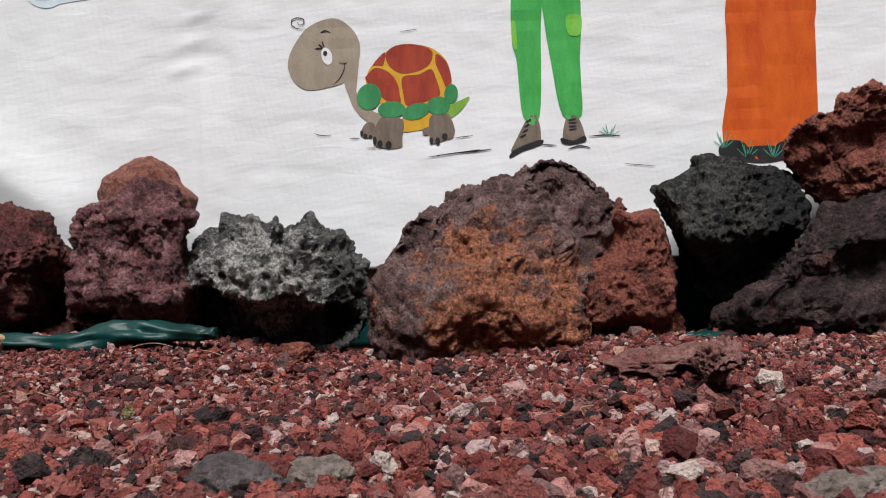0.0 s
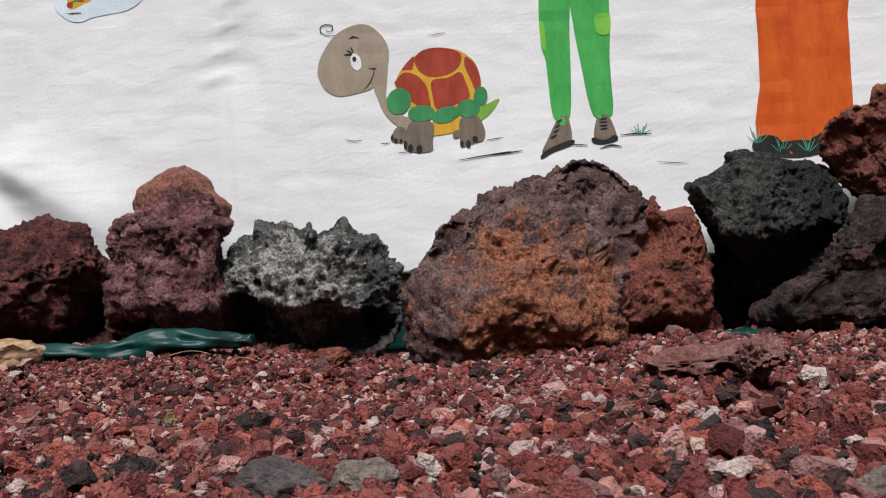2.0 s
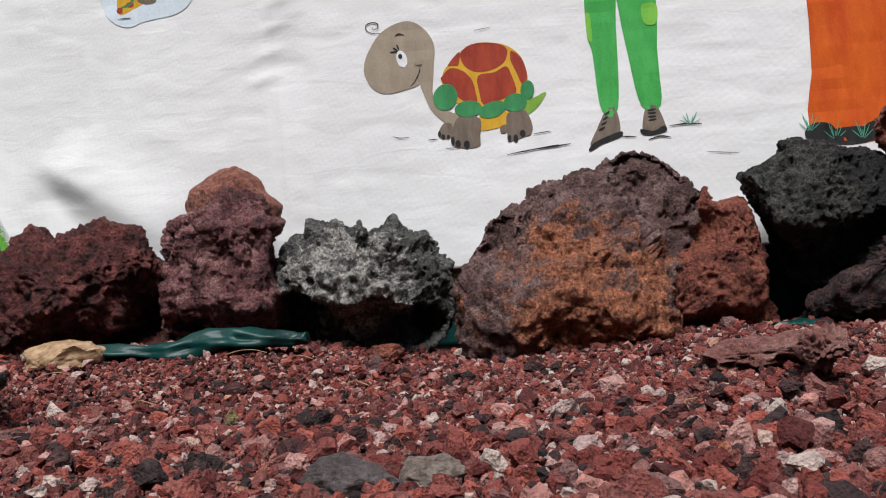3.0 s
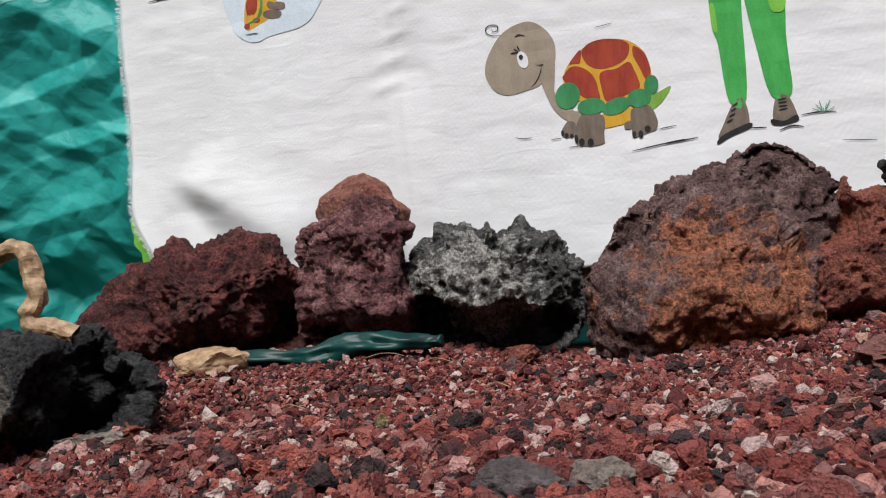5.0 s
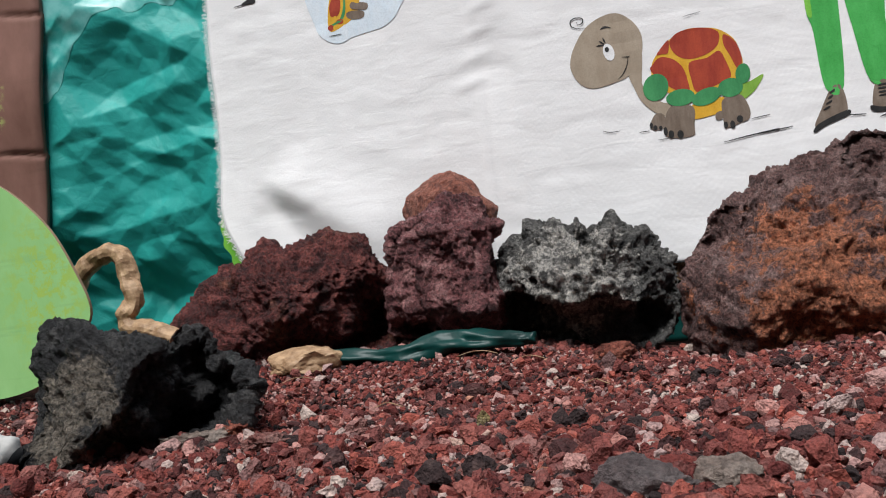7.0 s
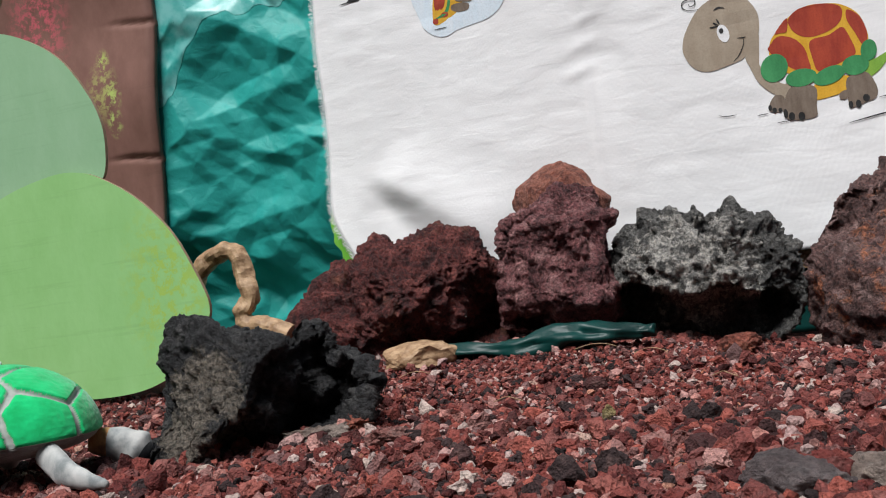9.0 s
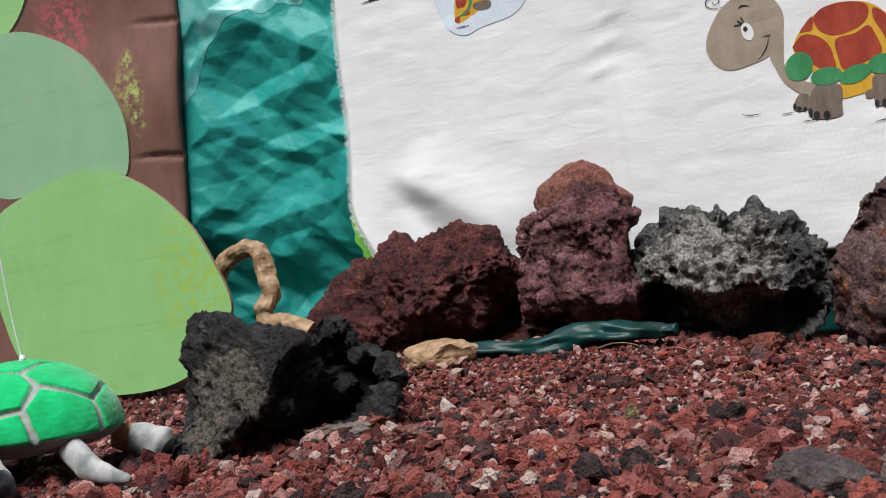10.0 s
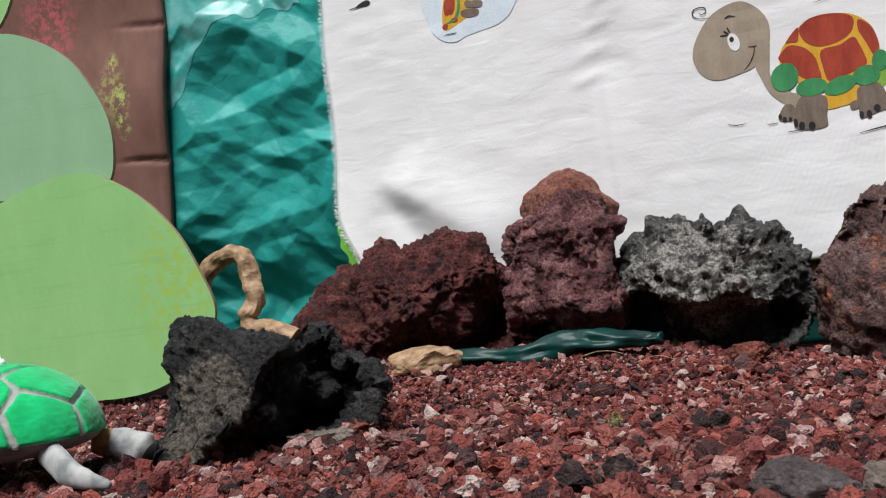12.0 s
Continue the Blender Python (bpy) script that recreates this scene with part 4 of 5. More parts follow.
def tarp():
    nx, nz = 250, 290
    gx, gz = np.meshgrid(np.linspace(-1.25, -0.66, nx), np.linspace(0.02, 0.80, nz))
    gy = tarp_y(gx, gz)
    verts = np.stack([gx, gy, gz], -1).reshape(-1, 3)
    faces = [(r * nx + q, r * nx + q + 1, (r + 1) * nx + q + 1, (r + 1) * nx + q) for r in range(nz - 1) for q in range(nx - 1)]
    ob = mesh_object("teal_tarp", verts, faces, TEAL)
    s = ob.modifiers.new("thickness", "SOLIDIFY")
    s.thickness = 0.0012
    tagged(ob, "crumpled teal fabric sheet hanging behind the stones", "fabric sheet")
    # clear film stuck over its upper corner, torn along a slanting rim
    nf = 90
    fu, fv = np.meshgrid(np.linspace(0, 1, nf), np.linspace(0, 1, nf))
    fx = -1.11 + 0.30 * fu
    low = 0.470 + 0.150 * smooth(0.15, 0.55, fu) + 0.011 * fbm(np.stack([fu.ravel() * 11, 0 * fu.ravel(), 0 * fu.ravel()], -1), 3, 6).reshape(fu.shape)
    fz = low + (0.78 - low) * fv
    fy = tarp_y(fx, fz) - 0.0006
    film = np.stack([fx, fy, fz], -1).reshape(-1, 3)
    tagged(mesh_object("film_patch", film, [(r * nf + q, r * nf + q + 1, (r + 1) * nf + q + 1, (r + 1) * nf + q) for r in range(nf - 1) for q in range(nf - 1)], FILM, ob), "pale glossy plastic film")
    # the foot of the sheet, gathered on the ground
    nu, nv = 110, 60
    u, v = np.meshgrid(np.linspace(-1.02, -0.66, nu), np.linspace(0, 1, nv))
    hump = 0.038 + 0.036 * np.exp(-(((u + 0.815) / 0.055) ** 2)) - 0.02 * np.exp(-(((u + 0.91) / 0.03) ** 2))
    y = 1.40 - 0.07 * v + 0.015 * np.sin(17 * u)
    z = 0.036 + hump * (1 - v**2.2) + 0.018 * (np.abs(np.sin(34 * u + 5 * v)) - 0.5) * (1 - 0.5 * v) + crumple(u * 1.5, v * 0.3, 0.012, 47) - 0.018
    foot = np.stack([u, y, z], -1).reshape(-1, 3)
    mesh_object("gathered_foot", foot, [(r * nu + q, r * nu + q + 1, (r + 1) * nu + q + 1, (r + 1) * nu + q) for r in range(nv - 1) for q in range(nu - 1)], TEAL, ob)


tarp()


def hem():
    """The gathered lower edge of the teal fabric on the gravel, in front of the stones."""
    q = spline([(-0.60, 1.13, 0.030), (-0.555, 1.11, 0.040), (-0.513, 1.105, 0.047), (-0.451, 1.105, 0.044), (-0.403, 1.105, 0.044), (-0.350, 1.11, 0.051), (-0.312, 1.11, 0.049), (-0.269, 1.115, 0.047), (-0.25, 1.12, 0.046)], False, 20)
    nq, nr = len(q), 18
    s = np.linspace(0, 1, nq)
    verts = []
    for i, p in enumerate(q):
        w = 0.013 * (0.35 + 0.65 * math.sin(math.pi * min(max(s[i], 0.04), 0.93)))
        for k in range(nr):
            a = 2 * math.pi * k / nr
            r = w * (0.75 + 0.9 * float(facet(np.array([[s[i] * 13, math.sin(a) * 1.3 + 0.8 * s[i]]]), 48)[0]) + 0.30 * math.sin(3 * a + 9 * s[i]) * math.sin(6 * s[i] + 1) + 0.2 * math.sin(5 * a - 22 * s[i]) + 0.10 * math.sin(41 * s[i] + 2 * a))
            verts.append((p[0], p[1] + 1.3 * r * math.cos(a), p[2] + 0.75 * r * math.sin(a)))
    faces = [(i * nr + k, i * nr + (k + 1) % nr, (i + 1) * nr + (k + 1) % nr, (i + 1) * nr + k) for i in range(nq - 1) for k in range(nr)]
    faces += [tuple(range(nr)), tuple((nq - 1) * nr + k for k in range(nr))]
    return tagged(mesh_object("fabric_hem", verts, faces, TEAL_SHADED), "gathered teal fabric hem lying on the gravel", "fabric")


hem()


def low_strip():
    """The same teal fabric runs on behind the stones, below the canvas, with the stones' shade in its colour."""
    nx, nz = 150, 24
    gx, gz = np.meshgrid(np.linspace(-0.35, 0.95, nx), np.linspace(0.0, 0.17, nz))
    gy = 1.425 - crumple(gx, gz, 0.006, 44)
    ob = mesh_object("teal_tarp", np.stack([gx, gy, gz], -1).reshape(-1, 3), [(r * nx + q, r * nx + q + 1, (r + 1) * nx + q + 1, (r + 1) * nx + q) for r in range(nz - 1) for q in range(nx - 1)], TEAL_SHADED)
    t = ob.modifiers.new("thickness", "SOLIDIFY")
    t.thickness = 0.0012
    tagged(ob, "teal fabric behind the stones below the canvas, shade painted into its colour", "fabric sheet")


low_strip()


def fabric_bit():
    d, f = ico(4)
    p = d * (0.035, 0.02, 0.008) * (1 + 0.3 * vnoise(d * 3, 8))[:, None]
    ob = mesh_object("fabric_hem", p, f.tolist(), TEAL_SHADED)
    ob.location = (0.318, 1.20, 0.014)
    tagged(ob, "small tuck of teal fabric between dark stones", "fabric")


fabric_bit()


# ---- cardboard scenery ----
def cutout(name, outline, y, thick, mat, parent):
    bm = bmesh.new()
    f = bm.faces.new([bm.verts.new((p[0], y, p[1])) for p in outline])
    r = bmesh.ops.extrude_face_region(bm, geom=[f])
    bmesh.ops.translate(bm, verts=[q for q in r["geom"] if isinstance(q, bmesh.types.BMVert)], vec=(0, thick, 0))
    ob = part(name, bm, [mat, CARD_EDGE], parent)
    for poly in ob.data.polygons:
        poly.material_index = 0 if abs(poly.normal.y) > 0.9 else 1
    return ob


def lobe(x, z, rx, rz, wob, seed):
    a = np.linspace(0, 2 * np.pi, 72, endpoint=False)
    r = 1 + wob * np.sin(2 * a + seed) + 0.6 * wob * np.sin(3 * a + 2 * seed)
    return np.stack([x + rx * r * np.cos(a), z + rz * r * np.sin(a)], -1)


bush = new("cardboard_bush")
bush.location = (0, 0, 0)
tagged(bush, "cardboard cactus cutout painted light green and sage", "stage prop")
cutout("lower_lobe", spline([(-0.911, 0.320), (-0.862, 0.288), (-0.817, 0.241), (-0.788, 0.187), (-0.771, 0.139), (-0.785, 0.108), (-0.821, 0.068), (-0.884, 0.044), (-0.974, 0.040), (-1.057, 0.050),
                             (-1.102, 0.078), (-1.127, 0.118), (-1.145, 0.174), (-1.159, 0.231), (-1.140, 0.292), (-1.069, 0.322), (-0.99, 0.336), (-0.945, 0.333)]), 1.05, 0.005, CARD_GREEN, bush)
cutout("upper_lobe", spline([(-1.075, 0.319), (-1.00, 0.312), (-0.945, 0.312), (-0.913, 0.322), (-0.904, 0.362), (-0.908, 0.400), (-0.926, 0.440), (-0.962, 0.489), (-1.014, 0.525), (-1.071, 0.546),
                             (-1.14, 0.545), (-1.20, 0.51), (-1.23, 0.44), (-1.21, 0.37), (-1.13, 0.325)]), 1.058, 0.005, CARD_SAGE, bush)
cutout("top_lobe", lobe(-1.13, 0.625, 0.085, 0.088, 0.02, 0.2), 1.064, 0.005, CARD_GREEN, bush)

trunk = new("cardboard_box")
tagged(trunk, "brown-painted cardboard box standing upright with pink and green dabs", "stage prop")


def carton():
    nz, nx = 260, 40
    gx, gz = np.meshgrid(np.linspace(0, 1, nx), np.linspace(0.0, 0.95, nz))
    edge = -1.051 + 0.052 * (gz - 0.27) + 0.004 * np.sin(gz * 14)
    x = -1.75 + (edge + 1.75) * gx
    x[-1] = x[-2]
    y = 1.36 + 0.006 * np.sin(gz * 22) * gx + 0.006 * np.exp(-(((gz - 0.387 - 0.02 * np.sin(gx * 9)) / 0.004) ** 2)) * smooth(0.85, 0.93, gx) + 0.006 * np.exp(-(((gz - 0.634 + 0.02 * np.sin(gx * 7)) / 0.004) ** 2)) * smooth(0.86, 0.94, gx)
    front = np.stack([x, y, gz], -1).reshape(-1, 3)
    back = front + (0, 0.012, 0)
    k = nx * nz
    faces = []
    for r in range(nz - 1):
        for q in range(nx - 1):
            a = r * nx + q
            faces += [(a, a + 1, a + nx + 1, a + nx), (k + a, k + a + nx, k + a + nx + 1, k + a + 1)]
        a = r * nx
        e = a + nx - 1
        faces += [(a, a + nx, k + a + nx, k + a), (e, k + e, k + e + nx, e + nx)]
    for q in range(nx - 1):
        t = (nz - 1) * nx + q
        faces += [(t, t + 1, k + t + 1, k + t), (q, k + q, k + q + 1, q + 1)]
    mesh_object("carton", np.concatenate([front, back]), faces, CARD_BROWN, trunk)


carton()


# ---- twisted paper root ----
def paper_tube(name, pts, radius, seed, label):
    q = spline(pts, False, 8)
    nq, nr = len(q), 16
    d = np.gradient(q, axis=0)
    d /= np.linalg.norm(d, axis=1)[:, None]
    side = np.cross(d, (0.1, 1, 0.05))
    side /= np.linalg.norm(side, axis=1)[:, None]
    up = np.cross(side, d)
    a = np.linspace(0, 2 * np.pi, nr, endpoint=False)
    ring = side[:, None] * np.cos(a)[None, :, None] + up[:, None] * np.sin(a)[None, :, None]
    s = np.arange(nq)[:, None] / nq
    tw = a[None] + 5 * s
    r = radius * (1 + 0.10 * np.abs(np.sin(1.5 * tw)) )
    pos = q[:, None] + ring * r[..., None]
    flat = pos.reshape(-1, 3)
    flat = flat + ring.reshape(-1, 3) * (0.20 * radius * vnoise(flat * 85, seed) + 0.36 * radius * (cells(flat * 62, seed) - 0.5))[:, None]
    faces = [(i * nr + k, i * nr + (k + 1) % nr, (i + 1) * nr + (k + 1) % nr, (i + 1) * nr + k) for i in range(nq - 1) for k in range(nr)]
    faces += [tuple(range(nr)), tuple((nq - 1) * nr + k for k in range(nr))]
    return tagged(mesh_object(name, flat, faces, KRAFT, smooth=False), label, "paper prop")


paper_tube("paper_root", [(-0.915, 1.20, 0.10), (-0.903, 1.20, 0.150), (-0.885, 1.20, 0.188), (-0.861, 1.20, 0.206), (-0.832, 1.20, 0.214), (-0.815, 1.197, 0.201), (-0.806, 1.193, 0.170), (-0.800, 1.19, 0.144), (-0.813, 1.187, 0.126), (-0.806, 1.184, 0.109), (-0.778, 1.180, 0.103), (-0.735, 1.175, 0.088)],
           0.0122, 51, "arched root of twisted brown kraft paper")


def paper_scrap():
    rng = np.random.default_rng(52)
    dirs, faces = ico(4)
    p = dirs * (0.040, 0.028, 0.017)
    p *= (1 + 0.22 * ridged(p * 45, 2, 52))[:, None]
    p[:, 2] = np.maximum(p[:, 2] + 0.3 * p[:, 0] * (p[:, 0] > 0) * 0.3, -0.008)
    ob = mesh_object("paper_scrap", p, faces.tolist(), KRAFT, smooth=False)
    ob.location = (-0.522, 1.09, 0.044)
    return tagged(ob, "crumpled scrap of brown kraft paper on gravel", "paper prop")


paper_scrap()


# ---- felt puppet ----
def puppet():
    """One plain mesh: shell with plates, body, neck and head, legs, tail and strings."""
    verts, faces, slots = [], [], []

    def add(p, f, slot):
        k = len(verts)
        verts.extend(map(tuple, p))
        faces.extend(tuple(int(i) + k for i in g) for g in f)
        slots.extend([slot] * len(f) if np.isscalar(slot) else list(slot))

    dirs, tri = ico(7)
    d = dirs.copy()
    shell = d * (0.092, 0.070, 0.062)
    shell[:, 2] = np.where(d[:, 2] < 0, shell[:, 2] * 0.28, shell[:, 2])
    # plate seams of the dome
    seeds = [(0, 0, 1), (0.62, 0.1, 0.75), (-0.62, -0.1, 0.75), (0.25, -0.75, 0.55), (-0.4, -0.72, 0.5), (0.25, 0.75, 0.55), (-0.4, 0.72, 0.5),
             (0.95, -0.45, 0.25), (0.95, 0.45, 0.25), (-0.95, -0.4, 0.25), (-0.95, 0.4, 0.25), (0.5, -0.95, 0.12), (-0.1, -1.0, 0.12), (-0.65, -0.9, 0.12), (0.5, 0.95, 0.12), (-0.2, 1.0, 0.12)]
    sd = np.array([np.array(s) / np.linalg.norm(s) for s in seeds])
    dd = np.sort(np.arccos(np.clip(d @ sd.T, -1, 1)), axis=1)
    gap = dd[:, 1] - dd[:, 0] + 0.02 * vnoise(d * 9, 3)
    plate = smooth(0.045, 0.085, gap) * smooth(-0.05, 0.04, d[:, 2])
    shell += d * (0.0040 * plate)[:, None] + d * (0.0003 * fbm(d * 26, 2, 4))[:, None]
    top = plate[tri].mean(1) > 0.5
    under = d[tri][:, :, 2].mean(1) < -0.03
    add(shell + (0, 0, 0.052), tri, np.where(under, 2, np.where(top, 0, 1)))

    def tube(pts, radii, slot_of, squash=1.0, seed=0):
        q = spline(pts, False, 8)
        rr = np.interp(np.linspace(0, len(radii) - 1, len(q)), range(len(radii)), radii)
        dv = np.gradient(q, axis=0)
        dv /= np.linalg.norm(dv, axis=1)[:, None]
        sx = np.cross(dv, (0.13, 0.97, 0.1))
        sx /= np.linalg.norm(sx, axis=1)[:, None]
        sy = np.cross(sx, dv)
        nr = 20
        a = np.linspace(0, 2 * np.pi, nr, endpoint=False)
        pos = q[:, None] + (sx[:, None] * np.cos(a)[None, :, None] + squash * sy[:, None] * np.sin(a)[None, :, None]) * rr[:, None, None]
        pos = pos.reshape(-1, 3)
        mid = np.repeat(q, nr, 0)
        pos = pos + (pos - mid) * (0.10 * fbm(pos * 70, 2, seed))[:, None]
        f, sl = [], []
        for i in range(len(q) - 1):
            for k in range(nr):
                f.append((i * nr + k, i * nr + (k + 1) % nr, (i + 1) * nr + (k + 1) % nr, (i + 1) * nr + k))
                sl.append(slot_of((i + 0.5) / (len(q) - 1)))
        f += [tuple(range(nr)), tuple((len(q) - 1) * nr + k for k in range(nr))]
        sl += [slot_of(0), slot_of(1)]
        add(pos, f, sl)

    # neck and head, held forward and up
    tube([(-0.072, 0, 0.048), (-0.105, 0, 0.050), (-0.128, 0, 0.085), (-0.137, 0, 0.125), (-0.152, 0, 0.142), (-0.178, 0, 0.140), (-0.190, 0, 0.134)],
         [0.012, 0.023, 0.023, 0.027, 0.030, 0.024, 0.004], lambda s: 3, 0.85, 7)
    for side in (-1, 1):
        ed, et = ico(3)
        add(ed * (0.0085, 0.004, 0.0085) + (-0.156, side * 0.0235, 0.149), et, 4)
        add(ed * (0.0045, 0.003, 0.0045) + (-0.157, side * 0.0265, 0.149), et, 6)

    def legslot(s):
        return 3 if s < 0.22 else (5 if s < 0.8 else 6)

    tube([(-0.050, -0.050, 0.040), (-0.062, -0.068, 0.036), (-0.078, -0.082, 0.026), (-0.088, -0.090, 0.020)], [0.010, 0.017, 0.019, 0.007], legslot, 0.75, 8)
    tube([(-0.060, 0.052, 0.040), (-0.075, 0.068, 0.034), (-0.090, 0.078, 0.026), (-0.096, 0.082, 0.020)], [0.010, 0.017, 0.018, 0.007], legslot, 0.75, 9)
    tube([(0.030, -0.064, 0.062), (0.040, -0.080, 0.052), (0.060, -0.090, 0.034), (0.078, -0.094, 0.024), (0.086, -0.096, 0.020)], [0.007, 0.017, 0.020, 0.018, 0.010], lambda s: 6 if s < 0.25 or s > 0.72 else 5, 0.8, 10)
    tube([(0.064, 0.040, 0.040), (0.088, 0.052, 0.034), (0.104, 0.056, 0.026), (0.112, 0.058, 0.020)], [0.010, 0.017, 0.018, 0.007], legslot, 0.75, 11)
    tube([(0.078, -0.020, 0.040), (0.105, -0.030, 0.028), (0.132, -0.036, 0.022), (0.160, -0.042, 0.019)], [0.014, 0.012, 0.008, 0.003], lambda s: 5, 0.7, 12)
    # wire eyes and strings
    for x, y, z in ((0.008, 0, 0.118), (-0.150, 0.0, 0.172)):
        tube([(x, y, z - 0.006), (x + 0.001, y, z + 0.001), (x, y, z + 0.004)], [0.0022, 0.0030, 0.0012], lambda s: 7, 1.0, 13)
        tube([(x, y, z), (x - 0.014, y, z + 0.10), (x - 0.026, y + 0.005, z + 0.30), (x - 0.034, y + 0.01, z + 0.75)], [0.0006] * 4, lambda s: 7, 1.0, 14)
    m_, n_, l_, b_ = material("nylon", 0.3)
    b_.inputs["Base Color"].default_value = (0.75, 0.78, 0.78, 1)
    mats = [felt("felt_green", [(0.004, 0.40, 0.115), (0.008, 0.56, 0.18)], 60), felt("felt_grey", [(0.28, 0.31, 0.28), (0.40, 0.42, 0.39)]),
            felt("felt_belly", [(0.16, 0.15, 0.14), (0.26, 0.25, 0.24)]), felt("felt_tan", [(0.24, 0.115, 0.05), (0.50, 0.27, 0.10), (0.56, 0.36, 0.18)], 55),
            felt("felt_white", [(0.60, 0.75, 0.75), (0.35, 0.68, 0.70)]), felt("felt_pale", [(0.20, 0.22, 0.22), (0.36, 0.37, 0.36), (0.48, 0.48, 0.46)], 50),
            felt("felt_black", [(0.010, 0.012, 0.016), (0.03, 0.035, 0.04)]), m_]
    ob = mesh_object("felt_puppet", verts, faces, mats, slots=slots)
    ob.location = (-0.762, 0.70, -0.010)
    ob.rotation_euler = (0, 0, radians(-4))
    return tagged(ob, "felt puppet with bright green plated shell hanging on strings", "puppet")


puppet()


# ---- single larger stones in the gravel ----
def stone_shape(level, seed, flat=0.75, soft=0.0):
    rng = np.random.default_rng(seed)
    d, f = ico(level)
    p = d * np.array([1.1, rng.uniform(0.6, 1.05), flat * rng.uniform(0.7, 1.2)])
    for _ in range(11):
        nrm = rng.normal(size=3)
        nrm /= np.linalg.norm(nrm)
        reach = (p @ nrm).max() * rng.uniform(0.5, 0.88)
        p -= ((1 - soft) * np.maximum(p @ nrm - reach, 0))[:, None] * nrm
    p += d * ((1 - 0.7 * soft) * (0.17 * fbm(d * 2.1 + seed, 3, seed) + 0.11 * ridged(d * 3.4 + seed, 3, seed)))[:, None]
    return p, f


def stone(name, x, y, size, mat, label, seed, turn=0.0, flat=0.7, lift=0.3, soft=0.0):
    p, f = stone_shape(5, seed, flat, soft)
    p = p * np.array(size)
    p += (p / (np.linalg.norm(p, axis=1)[:, None] + 1e-9)) * (0.05 * min(size) * fbm(p * 160, 3, seed))[:, None]
    ob = mesh_object(name, p, f.tolist(), mat)
    ob.location = (x, y, float(ground_z(x, y)) + lift * size[2])
    ob.rotation_euler = (0, 0, radians(turn))
    return tagged(ob, label, "stone", group="larger stones in the gravel")


STONE_PINK = lava("stone_pink", (0.26, 0.090, 0.075), (0.40, 0.165, 0.14), (0.52, 0.29, 0.25), pits=0.3)
STONE_GREY = lava("stone_grey", (0.12, 0.088, 0.088), (0.19, 0.15, 0.148), (0.28, 0.235, 0.23), pits=0.15)
STONE_SAND = lava("stone_sand", (0.30, 0.22, 0.18), (0.42, 0.33, 0.28), (0.52, 0.43, 0.37), pits=0.1)
STONE_GOLD = lava("stone_gold", (0.26, 0.19, 0.08), (0.40, 0.31, 0.13), (0.46, 0.38, 0.22), pits=0.1)
stone("lava_slab", 0.205, 0.945, (0.055, 0.080, 0.024), STONE_PINK, "flat reddish lava slab bedded in the gravel", 71, -10, 0.9, 0.45)
stone("lava_splinter", 0.222, 0.825, (0.017, 0.085, 0.022), STONE_PINK, "long narrow pinkish lava splinter on the gravel", 72, -12, 1.0, 1.35)
stone("smooth_pebble", -0.112, 0.560, (0.028, 0.024, 0.022), STONE_GREY, "rounded purplish grey pebble in the gravel", 73, 0, 0.8, 0.25, 0.6)
stone("smooth_pebble", -0.068, 0.568, (0.019, 0.015, 0.014), STONE_SAND, "pale sandy rounded pebble in the gravel", 74, 10, 0.8, 0.3, 0.6)
stone("smooth_pebble", -0.250, 0.815, (0.006, 0.006, 0.010), STONE_GOLD, "small yellowish pebble standing in the gravel", 75, 0, 0.9, 0.7, 0.2)
stone("flat_stone", 0.195, 0.515, (0.030, 0.020, 0.012), STONE_SAND, "flat tan stone half bedded in the gravel", 81, 15, 0.9, 0.5, 0.5)
stone("lava_chip", 0.135, 1.150, (0.017, 0.014, 0.014), STONE_PINK, "knobbly pinkish lava chip before the stones", 76, 0, 0.9, 0.6)
stone("lava_chip", -0.165, 1.110, (0.024, 0.020, 0.016), LAVA_RED, "bright red lava chip in the gravel", 77, 0, 0.8, 0.5)
stone("lava_chip", -0.500, 0.800, (0.030, 0.016, 0.014), STONE_SAND, "pale flat lava chip near a black rock", 78, 15, 0.8, 0.6)
stone("lava_chip", -0.475, 0.815, (0.016, 0.014, 0.016), LAVA_RED, "jagged red lava chip near a black rock", 79, 0, 1.0, 0.8)
stone("lava_chip", -0.420, 0.760, (0.021, 0.017, 0.015), STONE_PINK, "pinkish lava chip on the gravel", 80, 30, 0.8, 0.5)


# ---- dry straws ----
def straw(x, y, length, turn, seed):
    z = float(ground_z(x, y)) + 0.009
    q = spline([(-length / 2, 0, 0), (-length / 6, 0.004, 0.004), (length / 5, -0.003, 0.005), (length / 2, 0.002, 0.001)], False, 5)
    a = np.linspace(0, 2 * np.pi, 6, endpoint=False)
    pos = (q[:, None] + 0.0005 * np.stack([0 * a, np.cos(a), np.sin(a)], -1)[None]).reshape(-1, 3)
    faces = [(i * 6 + k, i * 6 + (k + 1) % 6, i * 6 + 6 + (k + 1) % 6, i * 6 + 6 + k) for i in range(len(q) - 1) for k in range(6)]
    ob = mesh_object("straw", pos, faces, KRAFT)
    ob.location, ob.rotation_euler = (x, y, z), (0, 0.05, radians(turn))
    tagged(ob, "thin dry straw lying on the gravel", "straw", group="dry straws")


for k, (x, y, length, turn) in enumerate(((-0.31, 1.075, 0.045, 5), (-0.25, 1.06, 0.035, -12), (-0.50, 1.02, 0.035, 20), (-0.17, 0.95, 0.03, -40), (0.10, 0.72, 0.025, 70), (0.30, 1.08, 0.03, 30), (-0.36, 0.90, 0.03, -15))):
    straw(x, y, length, turn, k)


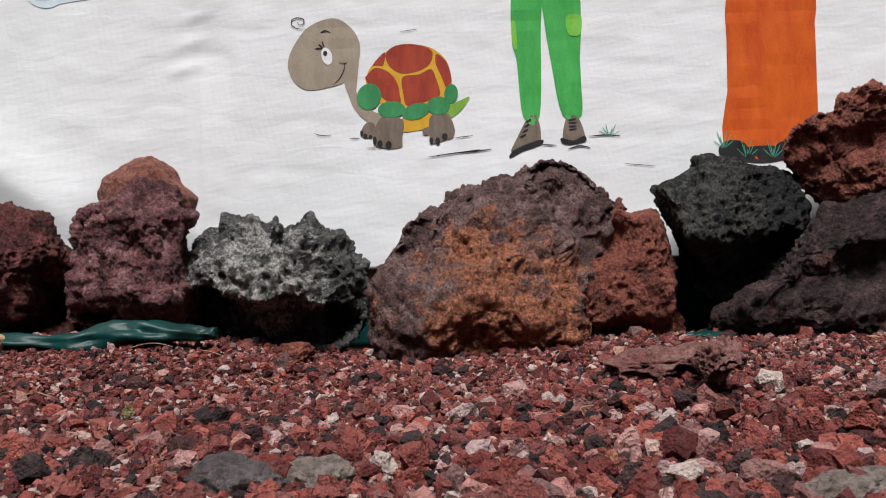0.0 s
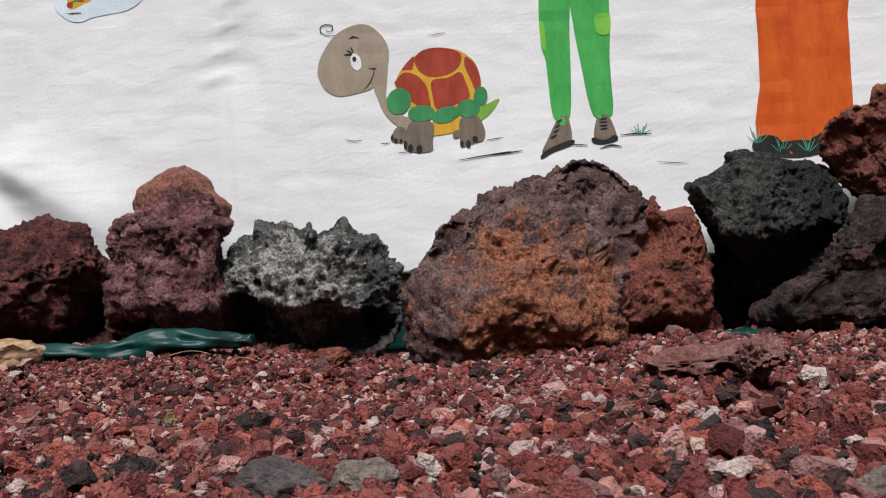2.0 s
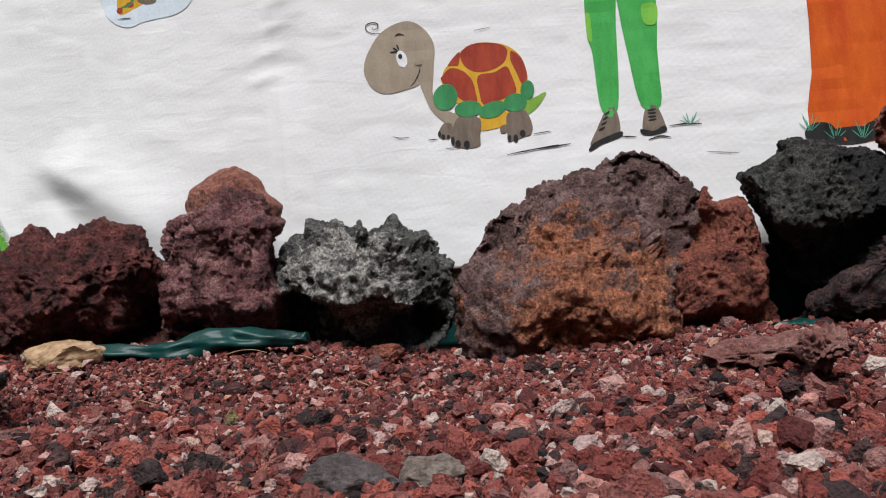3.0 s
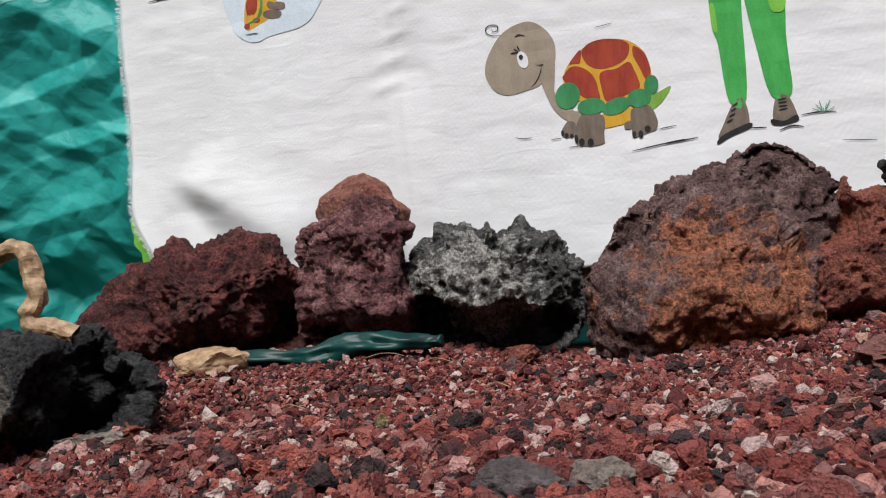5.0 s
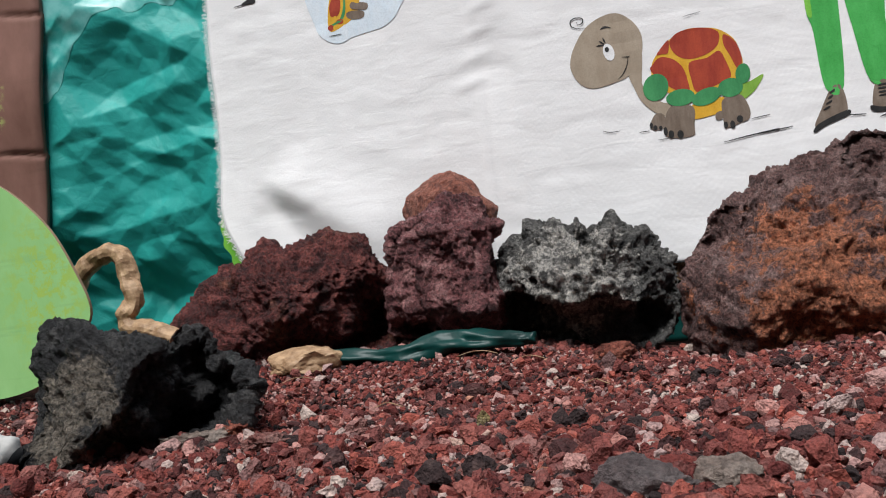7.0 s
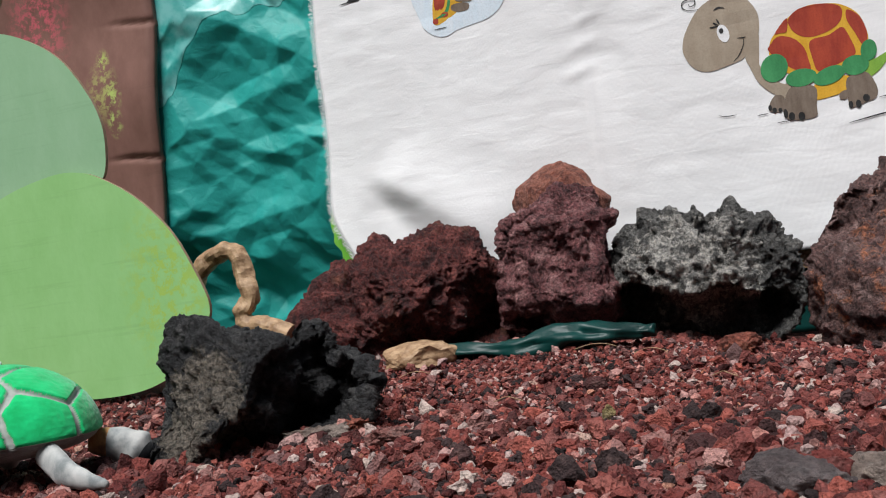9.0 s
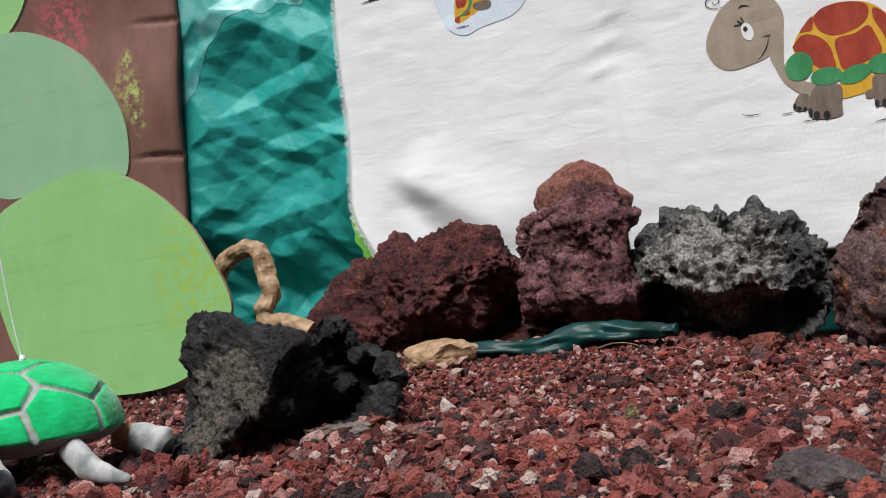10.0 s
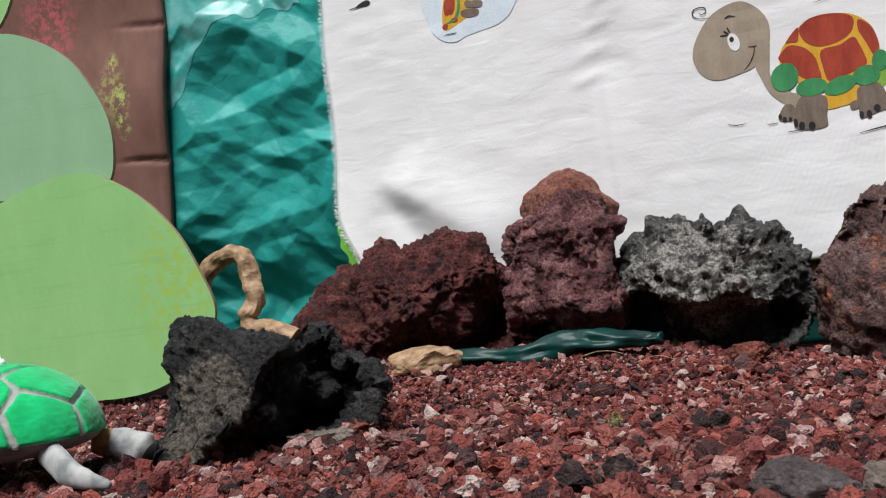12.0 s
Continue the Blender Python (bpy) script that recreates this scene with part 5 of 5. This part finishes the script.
# ---- gravel ----
def scatter(count, x0, x1, y0, y1, seed, usual):
    rng = np.random.default_rng(seed)
    x, y = rng.uniform(x0, x1, count), rng.uniform(y0, y1, count)
    keep = (x > -0.30 - 0.95 * (y - 0.15)) & (x < 0.10 + 0.58 * (y - 0.05))
    keep &= (y < 1.08) | (x > -0.80)
    size = np.exp(rng.normal(math.log(usual), 0.48, count)).clip(0.0014, 0.014)
    return rng, x[keep], y[keep], size[keep]


def turns(rng, count):
    q = rng.normal(size=(count, 4))
    q /= np.linalg.norm(q, axis=1)[:, None]
    w, x, y, z = q.T
    return np.stack([np.stack([1 - 2 * (y * y + z * z), 2 * (x * y - z * w), 2 * (x * z + y * w)], -1), np.stack([2 * (x * y + z * w), 1 - 2 * (x * x + z * z), 2 * (y * z - x * w)], -1),
                     np.stack([2 * (x * z - y * w), 2 * (y * z + x * w), 1 - 2 * (x * x + y * y)], -1)], 1)


def gravel_bed(name, count, y0, y1, level, seed, lift, usual, label):
    """Loose stones past counting, each with its own shape, size and lie."""
    rng, x, y, size = scatter(count, -1.75, 0.85, y0, y1, seed, usual)
    shapes = [stone_shape(level, 200 + k, 0.72) for k in range(24)]
    which = rng.integers(0, 24, len(x))
    rot = turns(rng, len(x))
    z = ground_z(x, y) + lift * size + rng.uniform(-0.3, 0.5, len(x)) * size
    vs, fs, at = [], [], 0
    for k, (p, f) in enumerate(shapes):
        s = np.nonzero(which == k)[0]
        pos = np.einsum("nij,vj->nvi", rot[s], p) * size[s][:, None, None] + np.stack([x[s], y[s], z[s]], -1)[:, None]
        vs.append(pos.reshape(-1, 3))
        fs.append((f[None] + (at + np.arange(len(s)) * len(p))[:, None, None]).reshape(-1, 3))
        at += len(s) * len(p)
    vs, fs = np.concatenate(vs), np.concatenate(fs)
    me = bpy.data.meshes.new(name)
    me.vertices.add(len(vs))
    me.vertices.foreach_set("co", vs.astype(np.float32).ravel())
    me.loops.add(fs.size)
    me.loops.foreach_set("vertex_index", fs.astype(np.int32).ravel())
    me.polygons.add(len(fs))
    me.polygons.foreach_set("loop_start", np.arange(0, fs.size, 3, dtype=np.int32))
    me.polygons.foreach_set("use_smooth", np.full(len(fs), False))
    me.update(calc_edges=True)
    me.materials.append(GRAVEL)
    return tagged(new(name, me), label, "gravel", kind="stuff")


gravel_bed("gravel", 20000, 0.42, 0.84, 2, 91, 0.35, 0.0038, "coarser red, brown and grey lava gravel")
gravel_bed("gravel", 62000, 0.42, 0.84, 1, 93, 0.30, 0.0025, "fine red and brown lava gravel")
gravel_bed("gravel", 105000, 0.84, 1.26, 1, 92, 0.25, 0.0025, "loose red and grey lava gravel before the stones")


def near_stones():
    rng = np.random.default_rng(95)
    meshes = []
    for k in range(16):
        p, f = stone_shape(3, 300 + k, 0.75)
        meshes.append(mesh_object("stone", p, f.tolist(), GRAVEL_BIT, ground, False))
    shared = [ob.data for ob in meshes]
    for k in range(300):
        y = rng.uniform(0.43, 0.70)
        x = rng.uniform(-0.28 - 0.75 * (y - 0.2), 0.06 + 0.50 * (y - 0.05))
        s = 0.0042 + 0.010 * rng.random() ** 2.2 * (1.35 - y)
        ob = meshes[k] if k < 16 else new("stone", shared[k % 16])
        ob.parent = ground
        ob.location = (x, y, float(ground_z(x, y)) + s * rng.uniform(0.3, 0.7))
        ob.rotation_euler = rng.uniform(0, 6.28, 3)
        ob.scale = (s, s, s)


near_stones()
